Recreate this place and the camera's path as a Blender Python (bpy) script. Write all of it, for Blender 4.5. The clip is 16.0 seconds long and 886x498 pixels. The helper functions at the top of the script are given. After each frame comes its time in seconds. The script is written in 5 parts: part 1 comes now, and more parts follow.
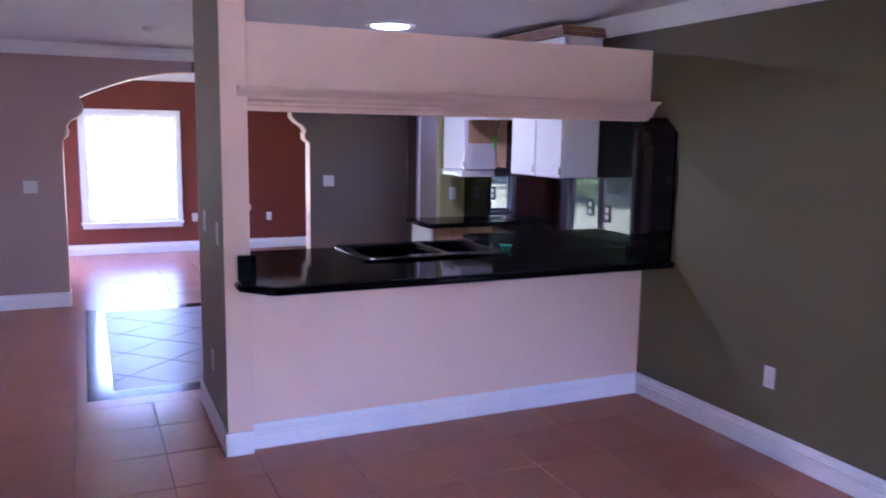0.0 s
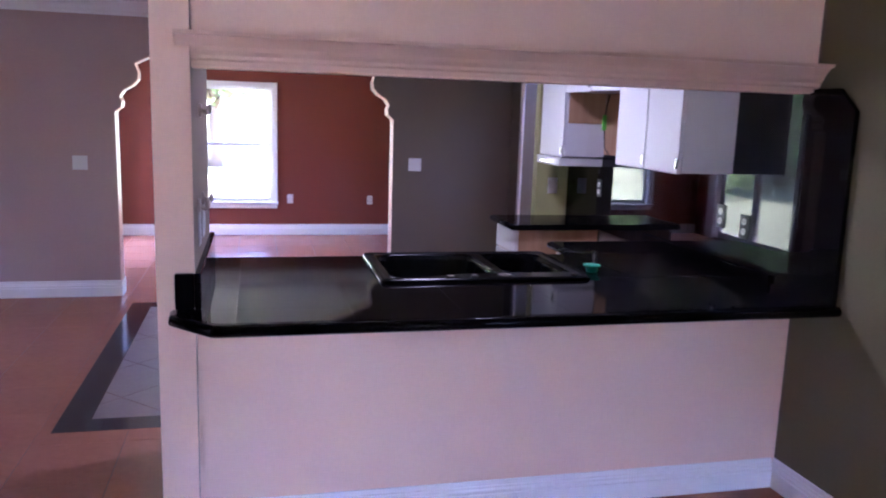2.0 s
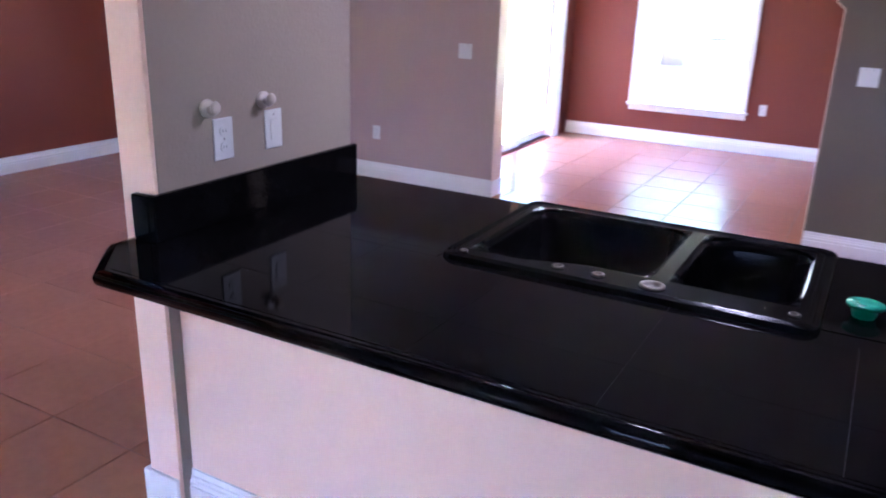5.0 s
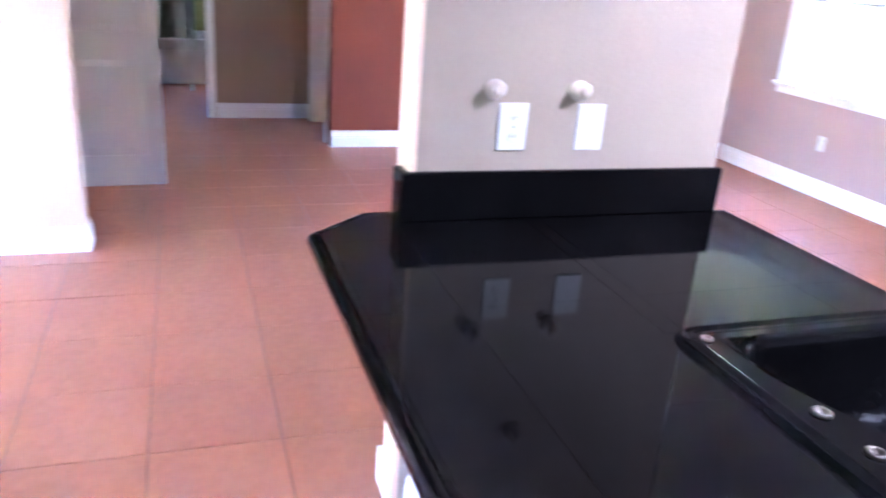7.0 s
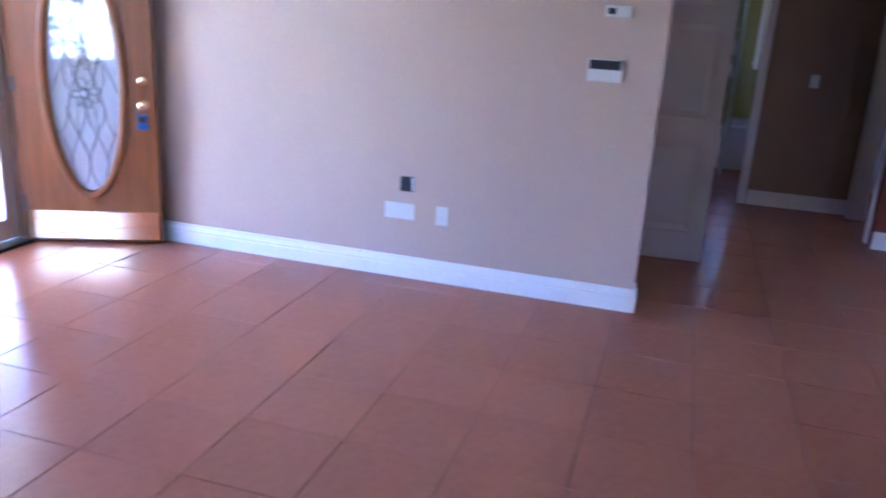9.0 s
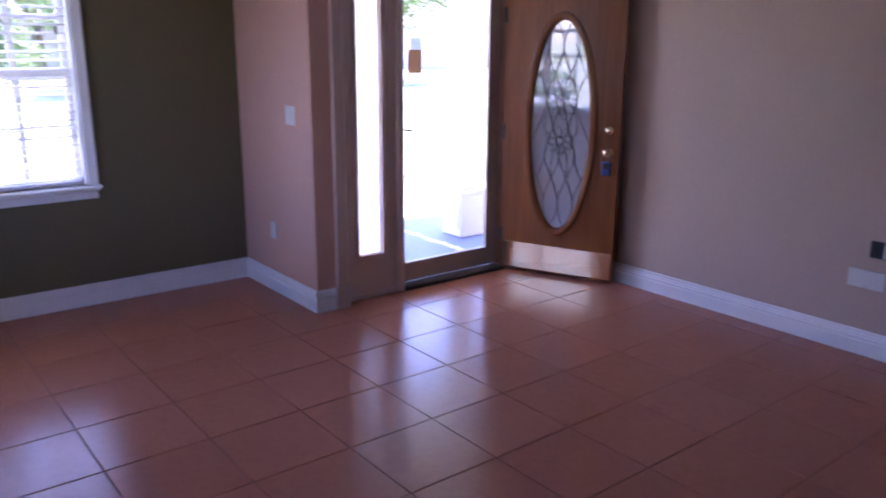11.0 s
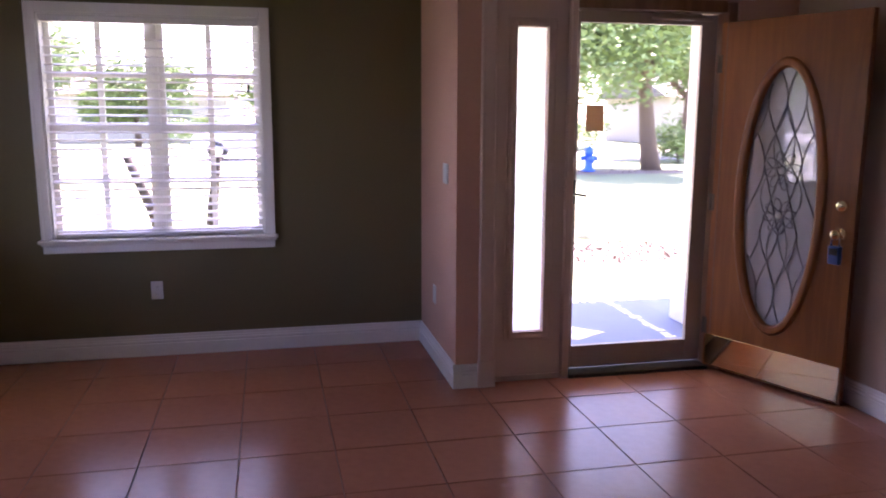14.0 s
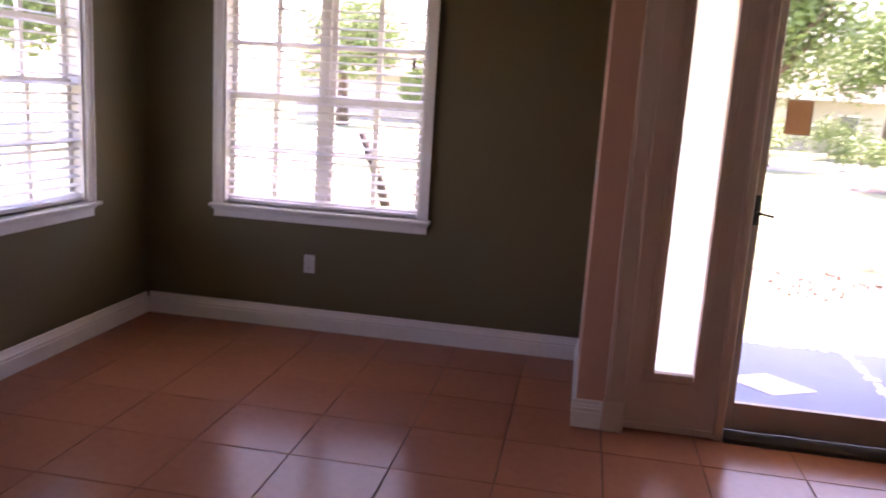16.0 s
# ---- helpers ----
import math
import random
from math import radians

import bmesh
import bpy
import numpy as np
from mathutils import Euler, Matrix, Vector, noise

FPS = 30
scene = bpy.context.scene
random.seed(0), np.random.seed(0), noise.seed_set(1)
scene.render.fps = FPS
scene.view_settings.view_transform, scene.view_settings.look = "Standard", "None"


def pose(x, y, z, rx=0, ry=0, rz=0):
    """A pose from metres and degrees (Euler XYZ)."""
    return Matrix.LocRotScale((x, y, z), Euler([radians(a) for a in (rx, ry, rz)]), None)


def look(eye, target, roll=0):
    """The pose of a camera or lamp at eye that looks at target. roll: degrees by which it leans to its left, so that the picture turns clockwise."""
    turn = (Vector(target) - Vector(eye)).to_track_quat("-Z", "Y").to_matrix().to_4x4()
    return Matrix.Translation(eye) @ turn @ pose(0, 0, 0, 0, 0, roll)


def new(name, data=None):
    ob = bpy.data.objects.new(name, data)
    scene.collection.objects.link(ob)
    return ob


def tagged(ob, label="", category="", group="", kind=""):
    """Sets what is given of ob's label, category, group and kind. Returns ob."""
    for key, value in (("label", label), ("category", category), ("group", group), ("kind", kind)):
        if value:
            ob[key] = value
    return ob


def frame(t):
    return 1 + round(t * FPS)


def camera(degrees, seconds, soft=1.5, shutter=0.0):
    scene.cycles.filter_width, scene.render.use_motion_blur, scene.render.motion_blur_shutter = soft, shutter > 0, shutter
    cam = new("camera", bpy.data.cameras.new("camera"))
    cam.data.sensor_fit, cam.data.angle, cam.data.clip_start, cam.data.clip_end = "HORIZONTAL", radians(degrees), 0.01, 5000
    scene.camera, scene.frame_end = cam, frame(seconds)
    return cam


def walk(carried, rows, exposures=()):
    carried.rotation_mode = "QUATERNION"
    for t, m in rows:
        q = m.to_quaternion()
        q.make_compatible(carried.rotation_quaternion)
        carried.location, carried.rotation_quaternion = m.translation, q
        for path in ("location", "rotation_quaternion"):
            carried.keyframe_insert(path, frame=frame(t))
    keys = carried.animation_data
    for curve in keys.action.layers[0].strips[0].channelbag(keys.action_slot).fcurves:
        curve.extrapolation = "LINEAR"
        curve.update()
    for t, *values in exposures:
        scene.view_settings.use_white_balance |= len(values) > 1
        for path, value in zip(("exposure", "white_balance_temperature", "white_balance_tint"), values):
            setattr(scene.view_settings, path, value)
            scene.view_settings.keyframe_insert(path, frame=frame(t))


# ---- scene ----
cam = camera(59.0, 16.0, soft=1.9, shutter=0.5)
PATH = [
    (0, (-3.256, -4.018, 1.662), (-2.433, -2.218, 1.375), 0.9),
    (0.5, (-3.005, -3.747, 1.673), (-2.295, -1.897, 1.402), 1.1),
    (1, (-2.786, -3.467, 1.654), (-2.125, -1.598, 1.392), 1.4),
    (1.5, (-2.555, -3.159, 1.661), (-1.955, -1.279, 1.332), 0.6),
    (2, (-2.294, -2.924, 1.644), (-1.834, -1.009, 1.3), 1.9),
    (2.5, (-2.028, -2.673, 1.637), (-1.704, -0.749, 1.197), 2.1),
    (3, (-1.75, -2.394, 1.632), (-1.645, -0.461, 1.13), 2.3),
    (3.5, (-1.438, -2.199, 1.632), (-1.636, -0.29, 1.069), 1.6),
    (4, (-1.133, -1.993, 1.663), (-1.604, -0.138, 1.081), 2.4),
    (6.5, (-0.699, -0.753, 1.573), (-2.273, 0.257, 0.865), 1.9),
    (7, (-0.642, -0.6, 1.574), (-2.412, 0.013, 0.874), 4.2),
    (7.5, (-0.552, -0.627, 1.612), (-2.414, -0.342, 0.942), 3.0),
    (8, (-0.606, -0.606, 1.607), (-2.509, -0.693, 0.997), 1.8),
    (8.5, (-0.55, -0.683, 1.605), (-2.423, -1.07, 1.021), 2.2),
    (9, (-0.477, -0.975, 1.606), (-2.312, -1.514, 1.021), 3.3),
    (9.5, (-0.356, -1.171, 1.692), (-2.099, -1.929, 1.069), 3.4),
    (10, (-0.426, -1.091, 1.68), (-2.017, -2.139, 1.073), 3.4),
    (12.5, (-0.96, -0.533, 1.588), (-1.657, -2.367, 1.203), -1.2),
    (13, (-1.258, -0.571, 1.566), (-1.87, -2.436, 1.186), 0.8),
    (13.5, (-1.537, -0.683, 1.521), (-2.086, -2.572, 1.16), 0.8),
    (14, (-1.819, -0.776, 1.522), (-2.249, -2.7, 1.186), 0.2),
    (14.5, (-2.14, -0.849, 1.508), (-2.375, -2.798, 1.122), 3.5),
    (15, (-2.355, -0.994, 1.527), (-2.45, -2.954, 1.139), 3.6),
    (15.5, (-2.534, -1.151, 1.515), (-2.435, -3.12, 1.176), 3.0),
    (16, (-2.742, -1.296, 1.498), (-2.411, -3.232, 1.121), 3.6),
]
walk(cam, [(t, look(eye, target, roll)) for t, eye, target, roll in PATH], [(0, 5.45, 5000, 52), (1.5, 5.4, 5100, 50), (2.5, 5.6, 5250, 47), (3.5, 5.6, 5250, 38), (4.2, 5.55, 5200, 41), (6.3, 7.8, 5050, 27), (7, 8.0, 5000, 27), (7.5, 7.8, 4950, 22), (8.5, 6.3, 4750, 28), (9.5, 5.2, 4750, 38), (10, 4.5, 4900, 42), (12.3, 3.62, 5900, 57), (14, 3.45, 6500, 51), (16, 3.55, 7400, 50)])

# ---- light ----
world = bpy.data.worlds.new("sky")
scene.world = world
world.use_nodes = True
_n = world.node_tree.nodes
_sky = _n.new("ShaderNodeTexSky")
_sky.sky_type = "NISHITA"
_sky.sun_disc = False
SUN_EL, SUN_AZ = 66.0, 205.0        # degrees; azimuth clockwise from north (+y)
_sky.sun_elevation, _sky.sun_rotation = radians(SUN_EL), radians(SUN_AZ)
world.node_tree.links.new(_sky.outputs[0], _n["Background"].inputs[0])
_n["Background"].inputs[1].default_value = 0.15
_sd = bpy.data.lights.new("sun", "SUN")
_sd.energy, _sd.angle, _sd.color = 5.0, radians(0.6), (1.0, 0.95, 0.88)
_a, _e = radians(SUN_AZ), radians(SUN_EL)
sun = new("sun", _sd)
sun.matrix_world = look((20 * math.sin(_a) * math.cos(_e), 20 * math.cos(_a) * math.cos(_e), 20 * math.sin(_e)), (0, 0, 0))


# ---- materials ----
def mat(name, color, rough=0.5, metal=0.0, var=0.08, scale=3.0, fine=60.0, bump=0.0, bump_scale=200.0, spec=0.5, coat=0.0, per_object=0.0, tint=None):
    m = bpy.data.materials.new(name)
    m.use_nodes = True
    nt = m.node_tree
    b = nt.nodes["Principled BSDF"]
    b.inputs["Roughness"].default_value = rough
    b.inputs["Metallic"].default_value = metal
    b.inputs["Specular IOR Level"].default_value = spec
    b.inputs["Coat Weight"].default_value = coat
    b.inputs["Coat Roughness"].default_value = 0.08
    tc = nt.nodes.new("ShaderNodeTexCoord")
    n1 = nt.nodes.new("ShaderNodeTexNoise")
    n1.inputs["Scale"].default_value = scale
    n1.inputs["Detail"].default_value = 4
    n2 = nt.nodes.new("ShaderNodeTexNoise")
    n2.inputs["Scale"].default_value = fine
    n2.inputs["Detail"].default_value = 3
    nt.links.new(tc.outputs["Object"], n1.inputs["Vector"])
    nt.links.new(tc.outputs["Object"], n2.inputs["Vector"])
    mx = nt.nodes.new("ShaderNodeMath")
    mx.operation = "ADD"
    nt.links.new(n1.outputs["Fac"], mx.inputs[0])
    nt.links.new(n2.outputs["Fac"], mx.inputs[1])
    last = mx.outputs[0]
    lo = nt.nodes.new("ShaderNodeMapRange")
    lo.inputs["From Min"].default_value, lo.inputs["From Max"].default_value = 0.6, 1.4
    nt.links.new(last, lo.inputs["Value"])
    fac = lo.outputs[0]
    if per_object:
        oi = nt.nodes.new("ShaderNodeObjectInfo")
        ma = nt.nodes.new("ShaderNodeMath")
        ma.operation = "MULTIPLY_ADD"
        nt.links.new(oi.outputs["Random"], ma.inputs[0])
        ma.inputs[1].default_value = per_object
        nt.links.new(fac, ma.inputs[2])
        fac = ma.outputs[0]
    ra = nt.nodes.new("ShaderNodeMix")
    ra.data_type = "RGBA"
    nt.links.new(fac, ra.inputs["Factor"])
    c = Vector(color[:3])
    c2 = Vector(tint) if tint else c * (1 + var)
    c1 = c * (1 - var)
    ra.inputs["A"].default_value = (*c1, 1)
    ra.inputs["B"].default_value = (*[min(v, 1) for v in c2], 1)
    nt.links.new(ra.outputs["Result"], b.inputs["Base Color"])
    rr = nt.nodes.new("ShaderNodeMapRange")
    rr.inputs["To Min"].default_value, rr.inputs["To Max"].default_value = max(rough * 0.85, 0.02), min(rough * 1.2, 1)
    nt.links.new(n1.outputs["Fac"], rr.inputs["Value"])
    nt.links.new(rr.outputs[0], b.inputs["Roughness"])
    if bump:
        n3 = nt.nodes.new("ShaderNodeTexNoise")
        n3.inputs["Scale"].default_value = bump_scale
        n3.inputs["Detail"].default_value = 3
        nt.links.new(tc.outputs["Object"], n3.inputs["Vector"])
        bp = nt.nodes.new("ShaderNodeBump")
        bp.inputs["Strength"].default_value = bump
        bp.inputs["Distance"].default_value = 0.01
        nt.links.new(n3.outputs["Fac"], bp.inputs["Height"])
        nt.links.new(bp.outputs[0], b.inputs["Normal"])
    return m


def glass_mat(name, color=(1, 1, 1), rough=0.0, opacity=0.0, sheen=0.04, front=False):
    """Thin clear pane: transparent with a glossy sheen."""
    m = bpy.data.materials.new(name)
    m.use_nodes = True
    nt = m.node_tree
    nt.nodes.remove(nt.nodes["Principled BSDF"])
    tr = nt.nodes.new("ShaderNodeBsdfTransparent")
    tr.inputs[0].default_value = (*color, 1)
    gl = nt.nodes.new("ShaderNodeBsdfGlossy")
    gl.inputs["Roughness"].default_value = rough
    mx = nt.nodes.new("ShaderNodeMixShader")
    mx.inputs[0].default_value = sheen
    nt.links.new(tr.outputs[0], mx.inputs[1])
    nt.links.new(gl.outputs[0], mx.inputs[2])
    last = mx.outputs[0]
    if opacity:
        df = nt.nodes.new("ShaderNodeBsdfDiffuse" if front else "ShaderNodeBsdfTranslucent")
        df.inputs[0].default_value = (0.9, 0.92, 0.95, 1)
        m2 = nt.nodes.new("ShaderNodeMixShader")
        m2.inputs[0].default_value = opacity
        nt.links.new(last, m2.inputs[1])
        nt.links.new(df.outputs[0], m2.inputs[2])
        last = m2.outputs[0]
    nt.links.new(last, nt.nodes["Material Output"].inputs[0])
    return m


def wood_mat(name, dark, light, rough=0.35, axis="Z", scale=14.0):
    m = mat(name, dark, rough, var=0.0, bump=0.08, bump_scale=120, coat=0.08, spec=0.35)
    nt = m.node_tree
    b = nt.nodes["Principled BSDF"]
    tc = nt.nodes.new("ShaderNodeTexCoord")
    mp = nt.nodes.new("ShaderNodeMapping")
    mp.inputs["Scale"].default_value = (1, 1, 0.07) if axis == "Z" else ((0.07, 1, 1) if axis == "X" else (1, 0.07, 1))
    nz = nt.nodes.new("ShaderNodeTexNoise")
    nz.inputs["Scale"].default_value, nz.inputs["Detail"].default_value, nz.inputs["Distortion"].default_value = scale, 6, 1.2
    mx = nt.nodes.new("ShaderNodeMix")
    mx.data_type = "RGBA"
    mr = nt.nodes.new("ShaderNodeMapRange")
    mr.inputs["From Min"].default_value, mr.inputs["From Max"].default_value = 0.3, 0.7
    mx.inputs["A"].default_value, mx.inputs["B"].default_value = (*dark, 1), (*light, 1)
    nt.links.new(tc.outputs["Object"], mp.inputs[0])
    nt.links.new(mp.outputs[0], nz.inputs["Vector"])
    nt.links.new(nz.outputs["Fac"], mr.inputs["Value"])
    nt.links.new(mr.outputs[0], mx.inputs["Factor"])
    nt.links.new(mx.outputs["Result"], b.inputs["Base Color"])
    return m


M = {}
M["tile"] = mat("terracotta_tile", (0.365, 0.148, 0.087), 0.22, var=0.09, scale=2.5, fine=24, bump=0.08, bump_scale=12, per_object=0.4, spec=0.165)
M["hall_tile"] = mat("terracotta_tile_far", (0.365, 0.148, 0.087), 0.22, var=0.09, scale=1.6, fine=20, bump=0.08, bump_scale=12, spec=0.25)
M["grout"] = mat("dark_grout", (0.22, 0.105, 0.066), 0.9, var=0.2)
M["diamond"] = mat("pale_slate_tile", (0.21, 0.16, 0.15), 0.345, var=0.14, scale=5, bump=0.1, bump_scale=16, per_object=0.3, spec=0.22)
M["border"] = mat("black_granite_border", (0.02, 0.018, 0.018), 0.12, var=0.4, fine=180)
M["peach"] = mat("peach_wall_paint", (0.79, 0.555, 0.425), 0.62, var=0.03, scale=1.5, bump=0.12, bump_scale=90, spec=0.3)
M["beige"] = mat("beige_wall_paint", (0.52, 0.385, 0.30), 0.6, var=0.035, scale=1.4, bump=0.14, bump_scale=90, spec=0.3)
# Column's side colour, with the shade on it mixed in
M["stub"] = mat("taupe_beige_shaded_paint", (0.335, 0.272, 0.212), 0.6, var=0.035, scale=1.4, bump=0.14, bump_scale=90, spec=0.3)
# White greyed down: the closet leaf's shade is put into this colour
M["closet"] = mat("shaded_white_door_paint", (0.5, 0.46, 0.45), 0.4, var=0.04, scale=3, bump=0.03, bump_scale=60)
# Lighter north wall colour: the light on its left part is in the paint
M["mauve"] = mat("mauve_lit_wall_paint", (0.43, 0.305, 0.275), 0.6, var=0.035, scale=1.4, bump=0.14, bump_scale=90, spec=0.3)
M["salmon"] = mat("salmon_wall_paint", (0.62, 0.36, 0.265), 0.6, var=0.035, scale=1.4, bump=0.14, bump_scale=90, spec=0.3)
# Darker wall colour; on the north wall's right part it carries the shade
M["taupe"] = mat("taupe_shaded_wall_paint", (0.145, 0.116, 0.084), 0.6, var=0.035, scale=1.4, bump=0.14, bump_scale=90, spec=0.3)
M["olive"] = mat("olive_wall_paint", (0.145, 0.122, 0.062), 0.55, var=0.05, scale=1.4, bump=0.14, bump_scale=90, spec=0.3)
M["red"] = mat("brick_red_wall_paint", (0.20, 0.048, 0.026), 0.6, var=0.05, scale=1.4, bump=0.14, bump_scale=90, spec=0.3)
M["tan"] = mat("tan_wall_paint", (0.30, 0.205, 0.135), 0.6, var=0.05, scale=1.4, bump=0.1, bump_scale=90)
M["yellow"] = mat("yellow_green_wall_paint", (0.30, 0.28, 0.12), 0.6, var=0.05, scale=1.4)
M["ceil"] = mat("white_textured_ceiling", (0.72, 0.69, 0.72), 0.8, var=0.03, scale=6, bump=0.5, bump_scale=45)
M["white"] = mat("white_gloss_trim_paint", (0.8, 0.78, 0.77), 0.35, var=0.03, scale=3, fine=40, bump=0.03, bump_scale=60)
M["frame"] = mat("pinkish_beige_frame_paint", (0.66, 0.50, 0.43), 0.4, var=0.04, scale=3, bump=0.03, bump_scale=60)
M["darksteel"] = mat("tarnished_bronze_washer", (0.11, 0.098, 0.082), 0.5, 1.0, var=0.25, fine=120)
M["hook"] = mat("beige_plastic", (0.56, 0.47, 0.41), 0.35, var=0.03)
M["threshold"] = mat("dark_stained_threshold", (0.05, 0.034, 0.027), 0.6, var=0.2, spec=0.3)
M["cream"] = mat("cream_trim_paint", (0.72, 0.49, 0.37), 0.4, var=0.04, scale=3)
M["granite"] = mat("polished_black_granite", (0.003, 0.0028, 0.003), 0.06, var=0.5, scale=8, fine=260, spec=0.052)
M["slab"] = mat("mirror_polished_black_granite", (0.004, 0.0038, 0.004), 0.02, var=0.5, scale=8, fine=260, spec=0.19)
M["joint"] = mat("grey_granite_grout", (0.045, 0.042, 0.042), 0.8, var=0.15)
M["sink"] = mat("black_enamel", (0.002, 0.002, 0.0022), 0.16, var=0.3, spec=0.055)
M["cab"] = mat("white_laminate", (0.6, 0.6, 0.62), 0.35, var=0.02, scale=3)
M["rawwood"] = wood_mat("raw_cabinet_wood", (0.33, 0.19, 0.10), (0.45, 0.28, 0.16), 0.6, "Z", 10)
M["oak"] = wood_mat("varnished_oak", (0.19, 0.062, 0.0115), (0.265, 0.094, 0.019), 0.36, "Z", 22)
M["oakframe"] = wood_mat("brown_stained_jamb", (0.17, 0.085, 0.045), (0.25, 0.13, 0.07), 0.4, "Z", 18)
M["brass"] = mat("polished_brass", (0.86, 0.66, 0.38), 0.05, 1.0, var=0.05, fine=90)
M["chrome"] = mat("brushed_steel", (0.6, 0.6, 0.62), 0.25, 1.0, var=0.05)
M["lead"] = mat("lead_came", (0.16, 0.16, 0.17), 0.45, 0.6, var=0.1)
M["plastic"] = mat("white_plastic", (0.66, 0.655, 0.64), 0.35, var=0.02)
M["black"] = mat("black_plastic", (0.015, 0.015, 0.016), 0.35, var=0.2)
M["bluep"] = mat("blue_vinyl", (0.02, 0.07, 0.25), 0.4, var=0.1)
M["green"] = mat("teal_green_plastic", (0.0, 0.30, 0.17), 0.35, var=0.08)
M["metal_frame"] = mat("grey_beige_aluminium", (0.42, 0.34, 0.29), 0.4, 0.3, var=0.06)
M["blind"] = mat("white_blind_slat", (0.78, 0.76, 0.78), 0.45, var=0.03)
M["paper"] = mat("orange_brown_paper_notice", (0.5, 0.31, 0.18), 0.7, var=0.12)
M["concrete"] = mat("blue_grey_painted_concrete", (0.17, 0.215, 0.34), 0.7, var=0.15, scale=5, bump=0.2)
M["grass"] = mat("dry_lawn", (0.17, 0.20, 0.095), 0.9, var=0.35, scale=1.5, fine=25, bump=0.5, bump_scale=40)
M["road"] = mat("pale_concrete_drive", (0.34, 0.33, 0.31), 0.8, var=0.12, scale=1.2, bump=0.2)
M["leaf"] = mat("green_foliage", (0.155, 0.235, 0.075), 0.6, var=0.45, scale=0.8, fine=6)
M["bark"] = mat("grey_brown_bark", (0.13, 0.09, 0.065), 0.85, var=0.3, scale=6, bump=0.5, bump_scale=30)
M["carpaint"] = mat("white_car_paint", (0.5, 0.5, 0.52), 0.25, var=0.02, coat=0.5)
M["rubber"] = mat("black_rubber", (0.02, 0.02, 0.02), 0.7, var=0.2)
M["bluepaint"] = mat("blue_hydrant_paint", (0.02, 0.12, 0.5), 0.4, var=0.1)
M["mulch"] = mat("brown_mulch", (0.17, 0.13, 0.105), 0.95, var=0.4, scale=6, fine=30, bump=0.6, bump_scale=40)
# Bluish daylight on the bedroom wall, put into its base colour
M["bluewall"] = mat("daylit_pale_blue_wall", (0.55, 0.66, 0.82), 0.6, var=0.04, scale=1.4)
M["drygrass"] = mat("bleached_grass_blades", (0.66, 0.65, 0.56), 0.8, var=0.15, scale=8)
M["houseglass"] = mat("dusky_house_window", (0.12, 0.13, 0.15), 0.15, var=0.2)
M["housewall"] = mat("pale_stucco", (0.46, 0.43, 0.40), 0.8, var=0.06, scale=1, bump=0.3, bump_scale=60)
M["stucco"] = mat("white_stucco", (0.75, 0.72, 0.68), 0.8, var=0.04, scale=2, bump=0.3, bump_scale=60)
M["roof"] = mat("grey_shingle", (0.18, 0.16, 0.15), 0.9, var=0.25, scale=4)
M["glass"] = glass_mat("clear_window_glass")
M["leaded"] = glass_mat("bevelled_frosted_glass", (0.85, 0.9, 1.0), 0.03, 0.35, 0.3, True)
M["frost"] = glass_mat("frosted_sidelight_glass", (1, 1, 1), 0.2, 0.75)
M["darkbark"] = mat("very_dark_bark", (0.035, 0.026, 0.022), 0.9, var=0.3, scale=6, bump=0.5, bump_scale=30)
_pn = M["paper"].node_tree
_tl = _pn.nodes.new("ShaderNodeBsdfTranslucent")
_tl.inputs[0].default_value = (0.5, 0.36, 0.25, 1)
_pm = _pn.nodes.new("ShaderNodeMixShader")
_pm.inputs[0].default_value = 0.6
_pn.links.new(_pn.nodes["Principled BSDF"].outputs[0], _pm.inputs[1])
_pn.links.new(_tl.outputs[0], _pm.inputs[2])
_pn.links.new(_pm.outputs[0], _pn.nodes["Material Output"].inputs[0])
M["lampglow"] = bpy.data.materials.new("lit_diffuser")
M["lampglow"].use_nodes = True
_lb = M["lampglow"].node_tree.nodes["Principled BSDF"]
_lb.inputs["Emission Color"].default_value = (1, 0.97, 1, 1)
_lb.inputs["Emission Strength"].default_value = 3.0


# ---- building helpers ----
def box(bm, x0, y0, z0, x1, y1, z1):
    v = [bm.verts.new(p) for p in ((x0, y0, z0), (x1, y0, z0), (x1, y1, z0), (x0, y1, z0), (x0, y0, z1), (x1, y0, z1), (x1, y1, z1), (x0, y1, z1))]
    for q in ((3, 2, 1, 0), (4, 5, 6, 7), (0, 1, 5, 4), (1, 2, 6, 5), (2, 3, 7, 6), (3, 0, 4, 7)):
        bm.faces.new([v[i] for i in q])
    return bm


def boxes(*rows):
    bm = bmesh.new()
    for r in rows:
        x0, y0, z0, x1, y1, z1 = r
        box(bm, min(x0, x1), min(y0, y1), min(z0, z1), max(x0, x1), max(y0, y1), max(z0, z1))
    return bm


def bevelled(bm, w=0.004, seg=2):
    bmesh.ops.bevel(bm, geom=bm.edges[:], offset=w, segments=seg, affect="EDGES", profile=0.5)
    return bm


